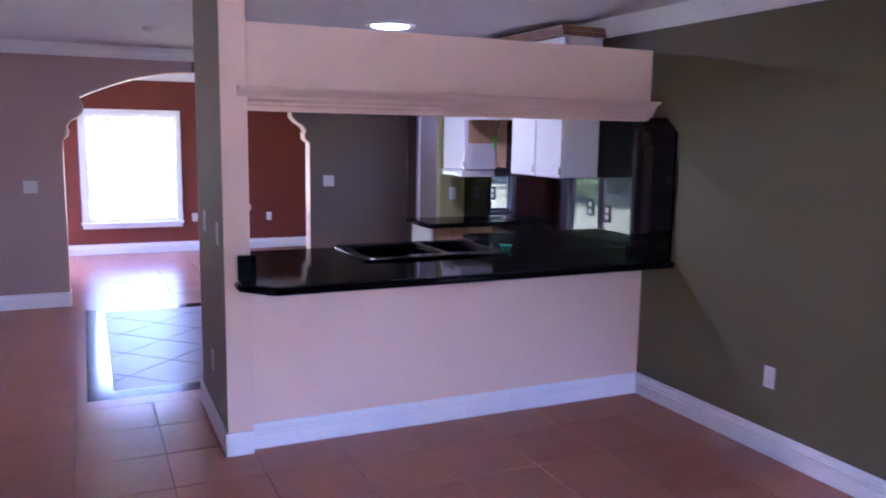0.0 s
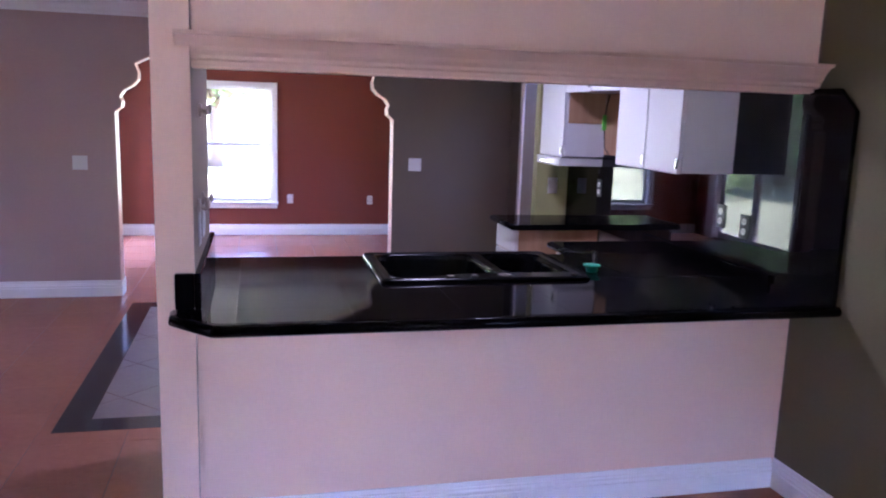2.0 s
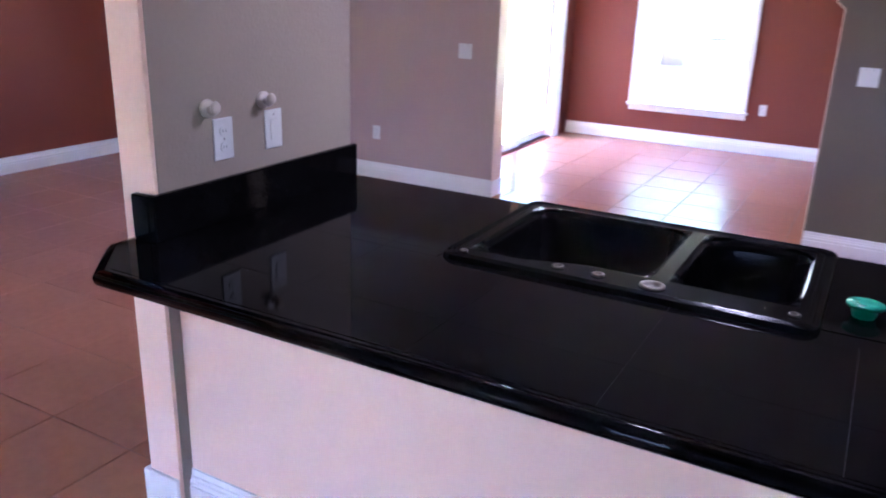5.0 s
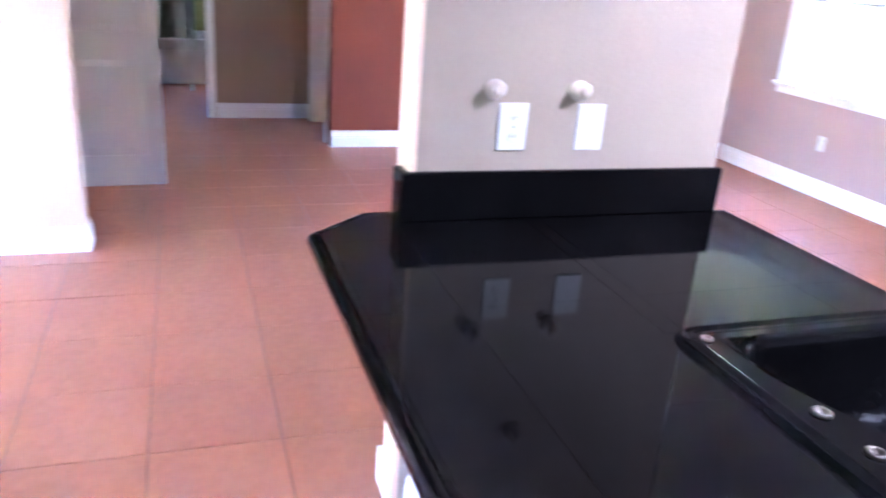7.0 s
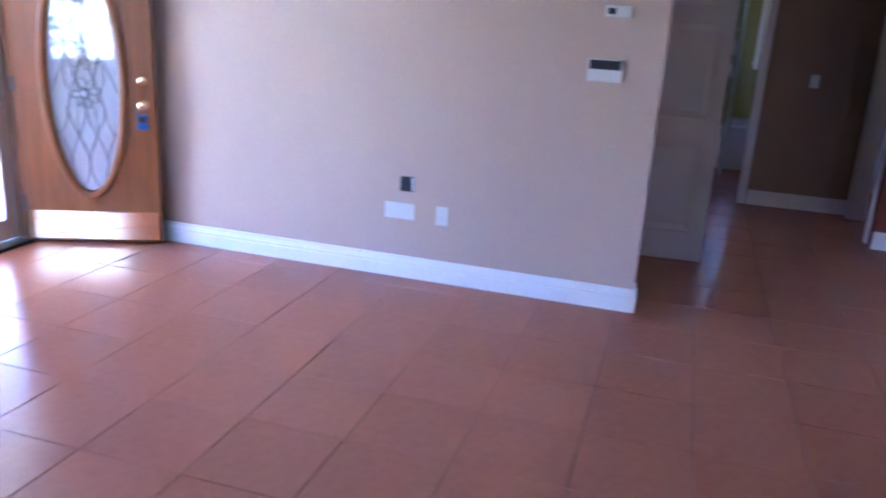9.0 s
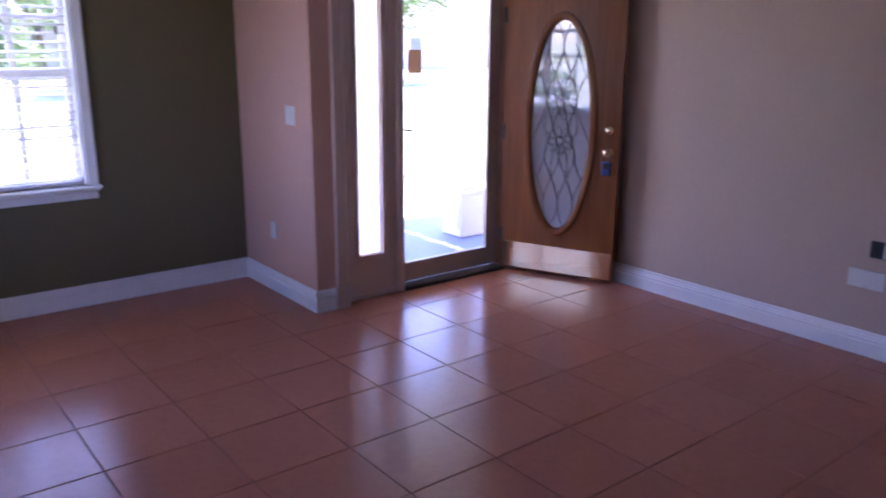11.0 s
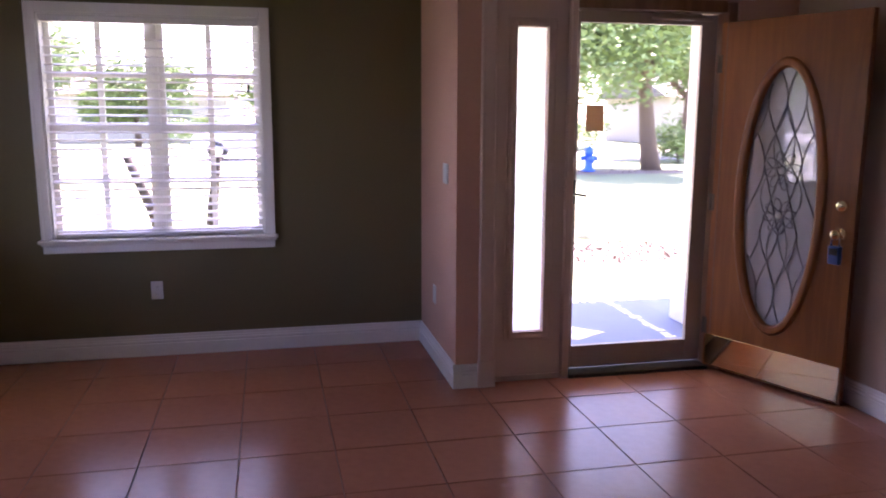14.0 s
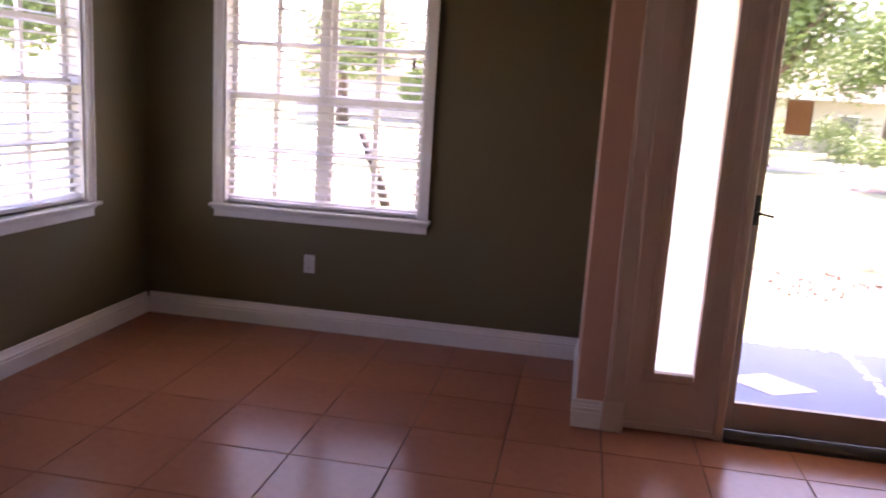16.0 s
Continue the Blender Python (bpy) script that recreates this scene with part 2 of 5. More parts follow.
def prism(pts, a0, a1, axis="y"):
    """A closed outline, extruded along an axis. Outline points are (x, z) for y, (y, z) for x, (x, y) for z."""
    def p(u, v, a):
        return (u, a, v) if axis == "y" else ((a, u, v) if axis == "x" else (u, v, a))
    bm = bmesh.new()
    lo = [bm.verts.new(p(u, v, a0)) for u, v in pts]
    hi = [bm.verts.new(p(u, v, a1)) for u, v in pts]
    bm.faces.new(lo)
    bm.faces.new(hi[::-1])
    n = len(pts)
    for i in range(n):
        bm.faces.new((lo[i], hi[i], hi[(i + 1) % n], lo[(i + 1) % n]))
    bmesh.ops.recalc_face_normals(bm, faces=bm.faces[:])
    return bm


def lathe(profile, n=24, axis="z", at=(0, 0, 0)):
    """A turned solid from (radius, height) pairs."""
    bm = bmesh.new()
    rings = []
    for r, h in profile:
        ring = []
        for i in range(n):
            a = 2 * math.pi * i / n
            c, s = r * math.cos(a), r * math.sin(a)
            q = (c, s, h) if axis == "z" else ((h, c, s) if axis == "x" else (c, h, s))
            ring.append(bm.verts.new(Vector(q) + Vector(at)))
        rings.append(ring)
    for a, b in zip(rings, rings[1:]):
        for i in range(n):
            bm.faces.new((a[i], a[(i + 1) % n], b[(i + 1) % n], b[i]))
    bm.faces.new(rings[0][::-1])
    bm.faces.new(rings[-1])
    bmesh.ops.recalc_face_normals(bm, faces=bm.faces[:])
    return bm


def tube(points, r, n=8):
    """A round rod along points; r is one radius, or one for each point."""
    bm = bmesh.new()
    pts = [Vector(p) for p in points]
    rr = r if isinstance(r, (list, tuple)) else [r] * len(pts)
    rings = []
    for i, p in enumerate(pts):
        d = (pts[min(i + 1, len(pts) - 1)] - pts[max(i - 1, 0)]).normalized()
        u = d.cross(Vector((0, 0, 1)))
        u = u.normalized() if u.length > 0.01 else Vector((1, 0, 0))
        w = d.cross(u)
        rings.append([bm.verts.new(p + rr[i] * (math.cos(2 * math.pi * k / n) * u + math.sin(2 * math.pi * k / n) * w)) for k in range(n)])
    for a, b in zip(rings, rings[1:]):
        for k in range(n):
            bm.faces.new((a[k], a[(k + 1) % n], b[(k + 1) % n], b[k]))
    bm.faces.new(rings[0][::-1])
    bm.faces.new(rings[-1])
    bmesh.ops.recalc_face_normals(bm, faces=bm.faces[:])
    return bm


def part(name, bm, material, parent=None, label="", smooth=False):
    me = bpy.data.meshes.new(name)
    bm.to_mesh(me)
    bm.free()
    me.materials.append(material)
    if smooth:
        for p in me.polygons:
            p.use_smooth = True
    ob = new(name, me)
    if parent is not None:
        ob.parent = parent
        ob.matrix_parent_inverse = parent.matrix_basis.inverted() if parent.parent is None else Matrix()
    if label:
        ob["label"] = label
    return ob


def thing(name, at, label, category, group="", kind=""):
    ob = new(name)
    ob.empty_display_size = 0.1
    ob.location = at
    ob.matrix_basis = pose(*at)
    return tagged(ob, label, category, group, kind)


def structure(name, bm, material, label, category):
    return tagged(part(name, bm, material), label, category, kind="structure")


def wall(name, axis, a0, a1, thick0, thick1, z1, material, label, holes=(), category="wall"):
    """A wall along an axis with rectangular holes (from, to, bottom, top), sorted along it."""
    rows, last = [], a0
    for h0, h1, zb, zt in sorted(holes):
        rows.append((last, h0, 0, z1))
        if zb > 0:
            rows.append((h0, h1, 0, zb))
        if zt < z1:
            rows.append((h0, h1, zt, z1))
        last = h1
    rows.append((last, a1, 0, z1))
    bm = boxes(*[((u0, thick0, b, u1, thick1, t) if axis == "x" else (thick0, u0, b, thick1, u1, t)) for u0, u1, b, t in rows if u1 - u0 > 1e-4])
    return structure(name, bm, material, label, category)


BASE_PROFILE = ((0, 0), (0.018, 0), (0.018, 0.078), (0.0135, 0.081), (0.0135, 0.086), (0.016, 0.089), (0.016, 0.097), (0.010, 0.104), (0.010, 0.112), (0.006, 0.116), (0.005, 0.135), (0, 0.137))
CROWN_PROFILE = ((0, -0.11), (0.012, -0.11), (0.016, -0.092), (0.035, -0.075), (0.05, -0.045), (0.075, -0.022), (0.082, -0.012), (0.09, 0), (0, 0))


def run(name, profile, axis, a0, a1, at, side, z, material, label, category):
    """A moulding along a wall. at: the wall's face; side: +1 or -1, the way that it sticks out."""
    pts = [(at + side * d, z + h) for d, h in profile]
    bm = prism(pts, a0, a1, "y" if axis == "y" else "x")
    return structure(name, bm, material, label, category)


# ---- the plan ----
H = 2.44                 # ceiling
YS, YD, YN, YR = -5.9, -5.0, 4.09, 7.4
XW, XRED, XP = -4.84, -7.1, -2.815
T = 0.13

# floor: slab of grout under the tiles
structure("floor", boxes((XRED - 4.0, YD - 0.06, -0.12, XP - T, YN + 0.15, -0.004), (XP - T, YS - 0.12, -0.12, 0.12, YN + 0.15, -0.004), (-4.16, YN + 0.15, -0.12, 0.12, YR + 0.12, -0.004)), M["grout"], "dark grouted bed under the terracotta floor tiles", "floor")

# ceiling
structure("ceiling", boxes((XRED - 4.0, YS - 0.3, H, 0.3, YN + 0.2, H + 0.12), (-4.3, YN + 0.2, H, 0.3, YR + 0.3, H + 0.12)), M["ceil"], "white textured ceiling", "ceiling")

# east wall, olive by the living room, with its window
EW = (-5.27, -3.83, 0.80, 2.12)
wall("wall_east", "y", YS - T, -0.02, 0.0, T, H, M["olive"], "olive green painted wall beside the living room", [EW])
wall("wall_east_kitchen", "y", -0.02, YR + T, 0.0, T, H, M["taupe"], "taupe painted kitchen wall with a pantry doorway", [(2.85, 3.72, 0, 2.05)])
# south wall with its window
SW = (-1.795, -0.525, 0.765, 2.11)
wall("wall_south", "x", XP - T, 0.0, YS - T, YS, H, M["olive"], "olive green painted wall with a white window", [SW])
# return wall beside the front door
wall("wall_return", "y", YS, YD + 0.1, XP - T, XP, H, M["salmon"], "short salmon return wall beside the front door", [])
# door wall
DOORWALL = (-4.46, -3.03, 0.0, 2.17)
wall("wall_door", "x", XW - T, XP - T, YD - 0.06, YD + 0.1, H, M["salmon"], "salmon painted wall round the front door", [DOORWALL])
wall("wall_west", "y", YD - 0.06, -1.11, XW - T, XW, H, M["beige"], "beige painted living room wall with outlets and keypad", [])
YC = -1.36               # hall face of the closet wall
wall("wall_closet", "x", XRED - 3.8, XW - T, YC - T, YC, H, M["beige"], "beige hall wall with a closet doorway", [(-6.85, -5.98, 0, 2.05)])
wall("wall_hall_end", "y", YC, 0.56, -8.28 - T, -8.28, H, M["tan"], "tan painted wall at the end of the hall", [(-1.05, -0.38, 0, 2.05)])
wall("wall_hall_north", "x", -8.28, XRED - T, 0.56, 0.56 + T, H, M["tan"], "tan hall wall with a cased doorway", [(-8.12, -7.305, 0, 2.05)])
wall("wall_red_west", "y", 0.56, YN, XRED - T, XRED, H, M["red"], "brick red painted wall of the family room", [])
# north wall: left of the arch with a window, and right of it
NW = (-5.97, -4.94, 0.80, 2.10)
AL, AR = -3.44, -1.10
# one wall in two colours, lit left and shaded right painted in
wall("wall_north_west", "x", XRED - T, AL, YN, YN + 0.16, H, M["mauve"], "north wall with a window and a switch, lit mauve put into its colour", [NW])
wall("wall_north_east", "x", AR, 0.0, YN, YN + 0.16, H, M["taupe"], "north wall with a light switch, shaded taupe put into its colour", [])
# the arch over the opening
_half = [(0, 1.56), (0.05, 1.60), (0.055, 1.65), (0.04, 1.69), (0.07, 1.74), (0.14, 1.78), (0.185, 1.83), (0.19, 1.89), (0.165, 1.96)]
_mid = (AL + AR) / 2
for i in range(1, 17):
    u = i / 16
    _half.append((0.165 + u * ((AR - AL) / 2 - 0.165), 1.96 + 0.27 * math.sin(u * math.pi / 2) ** 0.9))
_line = [(AL + d, z) for d, z in _half] + [(AR - d, z) for d, z in _half[-2::-1]]


def arch_quad(bm, q):
    for y in (YN, YN + 0.16):
        bm.faces.new([bm.verts.new((x, y, z)) for x, z in q])


# arch halves take the lit and the shaded wall colour
for sgn, edge, paint, label in ((1, AL, M["mauve"], "half of the ogee arch between family room and red room, coloured lit mauve"), (-1, AR, M["taupe"], "half of the ogee arch between family room and red room, coloured shaded taupe")):
    bm = bmesh.new()
    for (d0, z0), (d1, z1) in zip(_half, _half[1:]):
        bm.faces.new([bm.verts.new(p) for p in ((edge + sgn * d0, YN, z0), (edge + sgn * d0, YN + 0.16, z0), (edge + sgn * d1, YN + 0.16, z1), (edge + sgn * d1, YN, z1))])
    for (d0, z0), (d1, z1) in zip(_half[:8], _half[1:9]):
        arch_quad(bm, ((edge, z0), (edge + sgn * d0, z0), (edge + sgn * d1, z1), (edge, z1)))
    arch_quad(bm, ((edge, _half[8][1]), (edge + sgn * _half[8][0], _half[8][1]), (edge + sgn * _half[8][0], H), (edge, H)))
    for (d0, z0), (d1, z1) in zip(_half[8:], _half[9:]):
        arch_quad(bm, ((edge + sgn * d0, z0), (edge + sgn * d1, z1), (edge + sgn * d1, H), (edge + sgn * d0, H)))
    bmesh.ops.remove_doubles(bm, verts=bm.verts[:], dist=0.0005)
    bmesh.ops.recalc_face_normals(bm, faces=bm.faces[:])
    structure("wall_north_arch", bm, paint, label, "arch")
# pale bead along the arch's edge
bm = bmesh.new()
_edge = [(AL, 0.0)] + _line + [(AR, 0.0)]
rv = []
for i, (x, z) in enumerate(_edge):
    x2 = x + (0.006 if x < _mid else -0.006)
    z2 = z - 0.005 if 3 < i < len(_edge) - 4 else z
    rv.append([bm.verts.new(p) for p in ((x, YN - 0.004, z + 0.004), (x2, YN - 0.004, z2), (x2, YN + 0.164, z2), (x, YN + 0.164, z + 0.004))])
for a, b in zip(rv, rv[1:]):
    for k in range(3):
        bm.faces.new((a[k], a[k + 1], b[k + 1], b[k]))
bmesh.ops.recalc_face_normals(bm, faces=bm.faces[:])
structure("arch_trim", bm, M["cream"], "pale painted edge along the arch", "trim")

# red room
SL = (5.25, 6.9, 0.02, 2.08)
RW = (-3.26, -2.1, 0.43, 1.88)
wall("wall_red_north", "x", -4.05 - T, 0.0, YR, YR + T, H, M["red"], "brick red painted wall with a tall white window", [RW])
wall("wall_red_slider", "y", YN + 0.16, YR, -4.05 - T, -4.05, H, M["red"], "brick red wall with a glazed sliding door", [SL])
# bathroom and bedroom shells past the hall
wall("wall_bath_end", "y", -1.24, 0.56, -10.9 - T, -10.9, H, M["yellow"], "pale green bathroom wall with a window", [(-0.2, 0.22, 1.2, 2.1)])
wall("wall_bath_north", "x", -10.9, -8.28 - T, 0.3, 0.3 + T, H, M["tan"], "tan wall of the bathroom", [])
wall("wall_bedroom_north", "x", -9.6, XRED - T, 3.4, 3.4 + T, H, M["beige"], "beige bedroom wall with an added window", [(-9.1, -8.4, 0.9, 2.1)])
# tinted pale blue so the doorway reads as lit by day
wall("wall_bedroom_west", "y", 0.56, 3.4, -9.6 - T, -9.6, H, M["bluewall"], "bedroom wall tinted pale blue for its daylight", [])
structure("chair_rail", bevelled(boxes((-9.6, 0.7, 0.80, -9.575, 3.4, 0.87)), 0.006, 2), M["white"], "white chair rail along the bedroom wall tinted pale blue for its daylight", "trim")
structure("wainscot", boxes((-9.6, 0.7, 0.0, -9.59, 3.4, 0.799)), M["closet"], "off-white panelling under the chair rail", "wall panel")
wall("wall_bedroom_south", "x", -9.6, -8.28 - T, 0.56, 0.56 + T, H, M["beige"], "beige bedroom wall", [])
wall("wall_closet_back", "x", -7.2, -5.7, -2.0 - T, -2.0, H, M["beige"], "beige wall at the back of the closet", [])
wall("wall_closet_side", "y", -2.0, YC - T, -7.2 - T, -7.2, H, M["beige"], "beige side wall of the closet", [])
wall("wall_closet_side_east", "y", -2.0, YC - T, -5.7, -5.7 + T, H, M["beige"], "beige side wall of the closet", [])

# column, half wall and header of the kitchen pass-through
CX0, CX1, CY0, CY1 = -2.645, -2.515, -0.055, 0.87
# sides coloured darker than the front board to stand in for shade
structure("column", boxes((CX0, CY0 + 0.016, 0, CX1, CY1, H)), M["stub"], "taupe wall stub at the end of the kitchen counter, colour darkened for shade", "column")
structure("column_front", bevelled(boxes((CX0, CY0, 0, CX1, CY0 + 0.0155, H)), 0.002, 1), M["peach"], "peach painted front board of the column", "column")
structure("half_wall", boxes((CX1, 0.0, 0, 0.0, 0.12, 0.878)), M["peach"], "peach painted half wall under the counter", "half wall")
structure("header", boxes((CX1, 0.0, 1.77, 0.0, 0.12, 2.205)), M["peach"], "peach painted header beam over the pass-through", "header")
SHELF = ((0, 0), (0.02, 0), (0.022, 0.018), (0.032, 0.026), (0.034, 0.038), (0.05, 0.052), (0.056, 0.066), (0.075, 0.085), (0.088, 0.096), (0.105, 0.1), (0.108, 0.112), (0, 0.112))
structure("header_moulding", prism([(-d, 1.775 + h) for d, h in SHELF], CX1 - 0.05, -0.002, "x"), M["cream"], "cream stepped crown moulding along the header", "moulding")

# baseboards and crowns
W_ = M["white"]
run("baseboard", BASE_PROFILE, "x", CX1, -0.016, 0.0, -1, 0, W_, "white moulded baseboard along the half wall", "baseboard")
run("baseboard", BASE_PROFILE, "y", YS + 0.016, 0.0, 0.0, -1, 0, W_, "white moulded baseboard along the olive wall", "baseboard")
run("baseboard", BASE_PROFILE, "x", XP, -0.016, YS, 1, 0, W_, "white moulded baseboard under the window", "baseboard")
run("baseboard", BASE_PROFILE, "y", YS + 0.016, YD + 0.1, XP, 1, 0, W_, "white moulded baseboard on the return wall", "baseboard")
run("baseboard", BASE_PROFILE, "x", -2.95, XP + 0.016, YD + 0.1, 1, 0, W_, "white moulded baseboard by the front door", "baseboard")
run("baseboard", BASE_PROFILE, "y", YD + 0.1, -1.11, XW, 1, 0, W_, "white moulded baseboard along the beige wall", "baseboard")
run("baseboard", BASE_PROFILE, "x", XW - T - 0.016, XW + 0.016, -1.11, 1, 0, W_, "white moulded baseboard round the wall's end", "baseboard")
run("baseboard", BASE_PROFILE, "y", YC, -1.11, XW - T, -1, 0, W_, "white moulded baseboard behind the wall's end", "baseboard")
run("baseboard", BASE_PROFILE, "x", -5.9, XW - T - 0.018, YC, 1, 0, W_, "white moulded baseboard along the closet wall", "baseboard")
run("baseboard", BASE_PROFILE, "y", -0.30, 0.56, -8.28, 1, 0, W_, "white baseboard at the end of the hall", "baseboard")
run("baseboard", BASE_PROFILE, "y", 0.56, YN, XRED, 1, 0, W_, "white baseboard under the red wall", "baseboard")
run("baseboard", BASE_PROFILE, "x", XRED, AL, YN, -1, 0, W_, "white baseboard under the taupe wall", "baseboard")
run("baseboard", BASE_PROFILE, "x", AR, -0.02, YN, -1, 0, W_, "white baseboard under the taupe wall", "baseboard")
run("baseboard", BASE_PROFILE, "x", -4.05, -0.02, YR, -1, 0, W_, "white baseboard of the red room", "baseboard")
run("baseboard", BASE_PROFILE, "y", YN + 0.16, YR, 0.0, -1, 0, W_, "white baseboard of the red room", "baseboard")
bm = boxes((CX0 - 0.016, CY0 - 0.016, 0, CX1 + 0.0, CY0, 0.125), (CX0 - 0.016, CY0, 0, CX0, CY1 + 0.016, 0.125), (CX0, CY1, 0, CX1, CY1 + 0.016, 0.125))
structure("baseboard", bevelled(bm, 0.003, 1), W_, "white baseboard round the column's foot", "baseboard")
run("crown_moulding", CROWN_PROFILE, "y", YS, YN, 0.0, -1, H, W_, "white crown moulding", "crown moulding")
run("crown_moulding", CROWN_PROFILE, "x", XP, -0.09, YS, 1, H, W_, "white crown moulding", "crown moulding")
run("crown_moulding", CROWN_PROFILE, "x", XRED, -0.09, YN, -1, H, W_, "white crown moulding", "crown moulding")
run("crown_moulding", CROWN_PROFILE, "y", YD, -1.11, XW, 1, H, W_, "white crown moulding", "crown moulding")
run("crown_moulding", CROWN_PROFILE, "y", 0.56, YN, XRED, 1, H, W_, "white crown moulding", "crown moulding")
run("crown_moulding", CROWN_PROFILE, "x", -4.05, -0.02, YR, -1, H, W_, "white crown moulding", "crown moulding")

wall("wall_stub", "x", -0.27, 0.0, 2.6, 2.68, H, M["yellow"], "yellow-green painted stub wall at the end of the counter", [])
wall("wall_pantry_back", "y", 2.7, 3.9, 0.85, 0.85 + T, H, M["taupe"], "taupe wall inside the pantry", [])
wall("wall_pantry_south", "x", T, 0.85, 2.7 - T, 2.7, H, M["taupe"], "taupe wall inside the pantry", [])
wall("wall_pantry_north", "x", T, 0.85, 3.9, 3.9 + T, H, M["taupe"], "taupe wall inside the pantry", [])
structure("arch_soffit_baseboard", boxes((AL - 0.016, YN - 0.016, 0, AL + 0.014, YN + 0.176, 0.13)), W_, "white baseboard round the arch's jamb", "baseboard")
structure("roof", boxes((XRED - 4.4, YS - 0.8, H + 0.14, 0.55, YN + 0.55, H + 0.3), (-4.6, YN + 0.55, H + 0.14, 0.55, YR + 0.5, H + 0.3)), M["roof"], "grey shingled roof with overhanging eaves", "roof")
structure("house_wall_outer", boxes((XRED - 4.0, YD - T, 0, XW - T, YD + 0.0, H)), M["stucco"], "white stucco outer wall west of the porch", "wall")
structure("house_wall_north", boxes((XRED - 4.0, 3.53, 0, XRED - T - 2.4, 3.53 + T, H)), M["stucco"], "white stucco outer wall", "wall")
structure("house_wall_side", boxes((XRED - 4.0 - T, YD - T, 0, XRED - 4.0, -1.24, H)), M["stucco"], "white stucco outer wall", "wall")


# ---- kitchen ----
Z0, Z1 = 0.88, 0.92


def clip(poly, axis, limit, keep_less):
    """The part of a convex outline on one side of a line along an axis."""
    out = []
    for i in range(len(poly)):
        a, b = poly[i], poly[(i + 1) % len(poly)]
        ina = a[axis] <= limit if keep_less else a[axis] >= limit
        inb = b[axis] <= limit if keep_less else b[axis] >= limit
        if ina:
            out.append(a)
        if ina != inb:
            f = (limit - a[axis]) / (b[axis] - a[axis])
            out.append((a[0] + f * (b[0] - a[0]), a[1] + f * (b[1] - a[1])))
    return out


def counter_top():
    t = thing("countertop", (-1.3, 0.3, Z0), "polished black granite peninsula countertop with clipped corner", "countertop")
    # outline of the slab, with the sink's hole left out of it by four strips
    sx0, sx1, sy0, sy1 = -1.76, -0.86, 0.33, 0.90
    pts = [(-2.44, -0.306), (-0.004, -0.295), (-0.004, sy0), (sx0, sy0), (sx0, CY1 + 0.06), (CX1 + 0.001, CY1 + 0.06), (CX1 + 0.001, CY0 - 0.002), (-2.585, CY0 - 0.002), (-2.58, -0.155)]
    a = bevelled(prism(pts, Z0, Z1, "z"), 0.008, 2)
    part("slab", a, M["granite"], t)
    part("slab", bevelled(boxes((sx0 + 0.0005, sy1, Z0, -0.62, 0.93, Z1)), 0.004, 1), M["granite"], t)
    part("slab", bevelled(boxes((sx1, sy0 + 0.0005, Z0, -0.62, sy1 - 0.0005, Z1)), 0.002, 1), M["granite"], t)
    # rounded nosing along the front edge
    part("nosing", tube([(-2.44, -0.308, 0.9), (-1.2, -0.303, 0.9), (-0.01, -0.297, 0.9)], 0.021, 10), M["granite"], t, "thick rounded front edge", True)
    part("nosing", tube([(-2.582, -0.075, 0.9), (-2.58, -0.155, 0.9), (-2.44, -0.308, 0.9)], 0.021, 10), M["granite"], t, "thick rounded front edge", True)
    part("tile_strip", boxes((-2.47, 0.0, 0.868, -0.004, 0.12, 0.8785)), M["granite"], t)
    # thin granite tiles with fine joints
    tw = 0.405
    for region in ([(-2.43, -0.285), (-0.03, -0.277), (-0.03, sy0 - 0.066), (-2.48, sy0 - 0.066), (-2.48, -0.24)], [(-2.49, sy0 - 0.0645), (-1.795, sy0 - 0.0645), (-1.795, CY1 + 0.05), (-2.49, CY1 + 0.05)]):
        part("joint_bed", prism(region, Z1 - 0.0008, Z1 + 0.0004, "z"), M["joint"], t, "grey grout in the joints")
        for i in range(7):
            for j in range(4):
                x, y = -2.49 + 0.12 + (i - 1) * tw, -0.60 + j * tw + 0.1
                poly = region
                for ax, lim, less in ((0, x + 0.0005, False), (0, x + tw - 0.0005, True), (1, y + 0.0005, False), (1, y + tw - 0.0005, True)):
                    if len(poly) > 2:
                        poly = clip(poly, ax, lim, less)
                if len(poly) < 3 or abs(sum(a[0] * b[1] - b[0] * a[1] for a, b in zip(poly, poly[1:] + poly[:1]))) < 0.002:
                    continue
                part("granite_tile", prism(poly, Z1 - 0.001, Z1 + 0.0012, "z"), M["granite"], t)
    return t


counter_top()


def east_run(y0, y1, raw_south=False):
    t = thing("base_cabinet", (-0.3, (y0 + y1) / 2, 0), "white laminate base cabinet with a raw wooden side" if raw_south else "white laminate corner base cabinet", "cabinet", "kitchen base cabinets")
    part("body", boxes((-0.58, y0, 0.1, -0.01, y1, 0.88)), M["rawwood"] if raw_south else M["cab"], t)
    part("plinth", boxes((-0.52, y0 + 0.01, 0.0, -0.01, y1 - 0.01, 0.1)), M["cab"], t)
    d = part("door", bevelled(boxes((-0.60, y0 + 0.005, 0.13, -0.581, y1 - 0.005, 0.70)), 0.003, 1), M["cab"], t)
    w = part("drawer", bevelled(boxes((-0.60, y0 + 0.005, 0.71, -0.581, y1 - 0.005, 0.87)), 0.003, 1), M["cab"], t)
    part("handle", tube([(-0.605, y0 + 0.07, 0.58), (-0.625, y0 + 0.07, 0.6), (-0.625, y0 + 0.07, 0.66), (-0.605, y0 + 0.07, 0.68)], 0.005, 6), M["chrome"], d, "small metal handle", True)
    return t


east_run(0.125, 1.3)
east_run(2.03, 2.48, True)
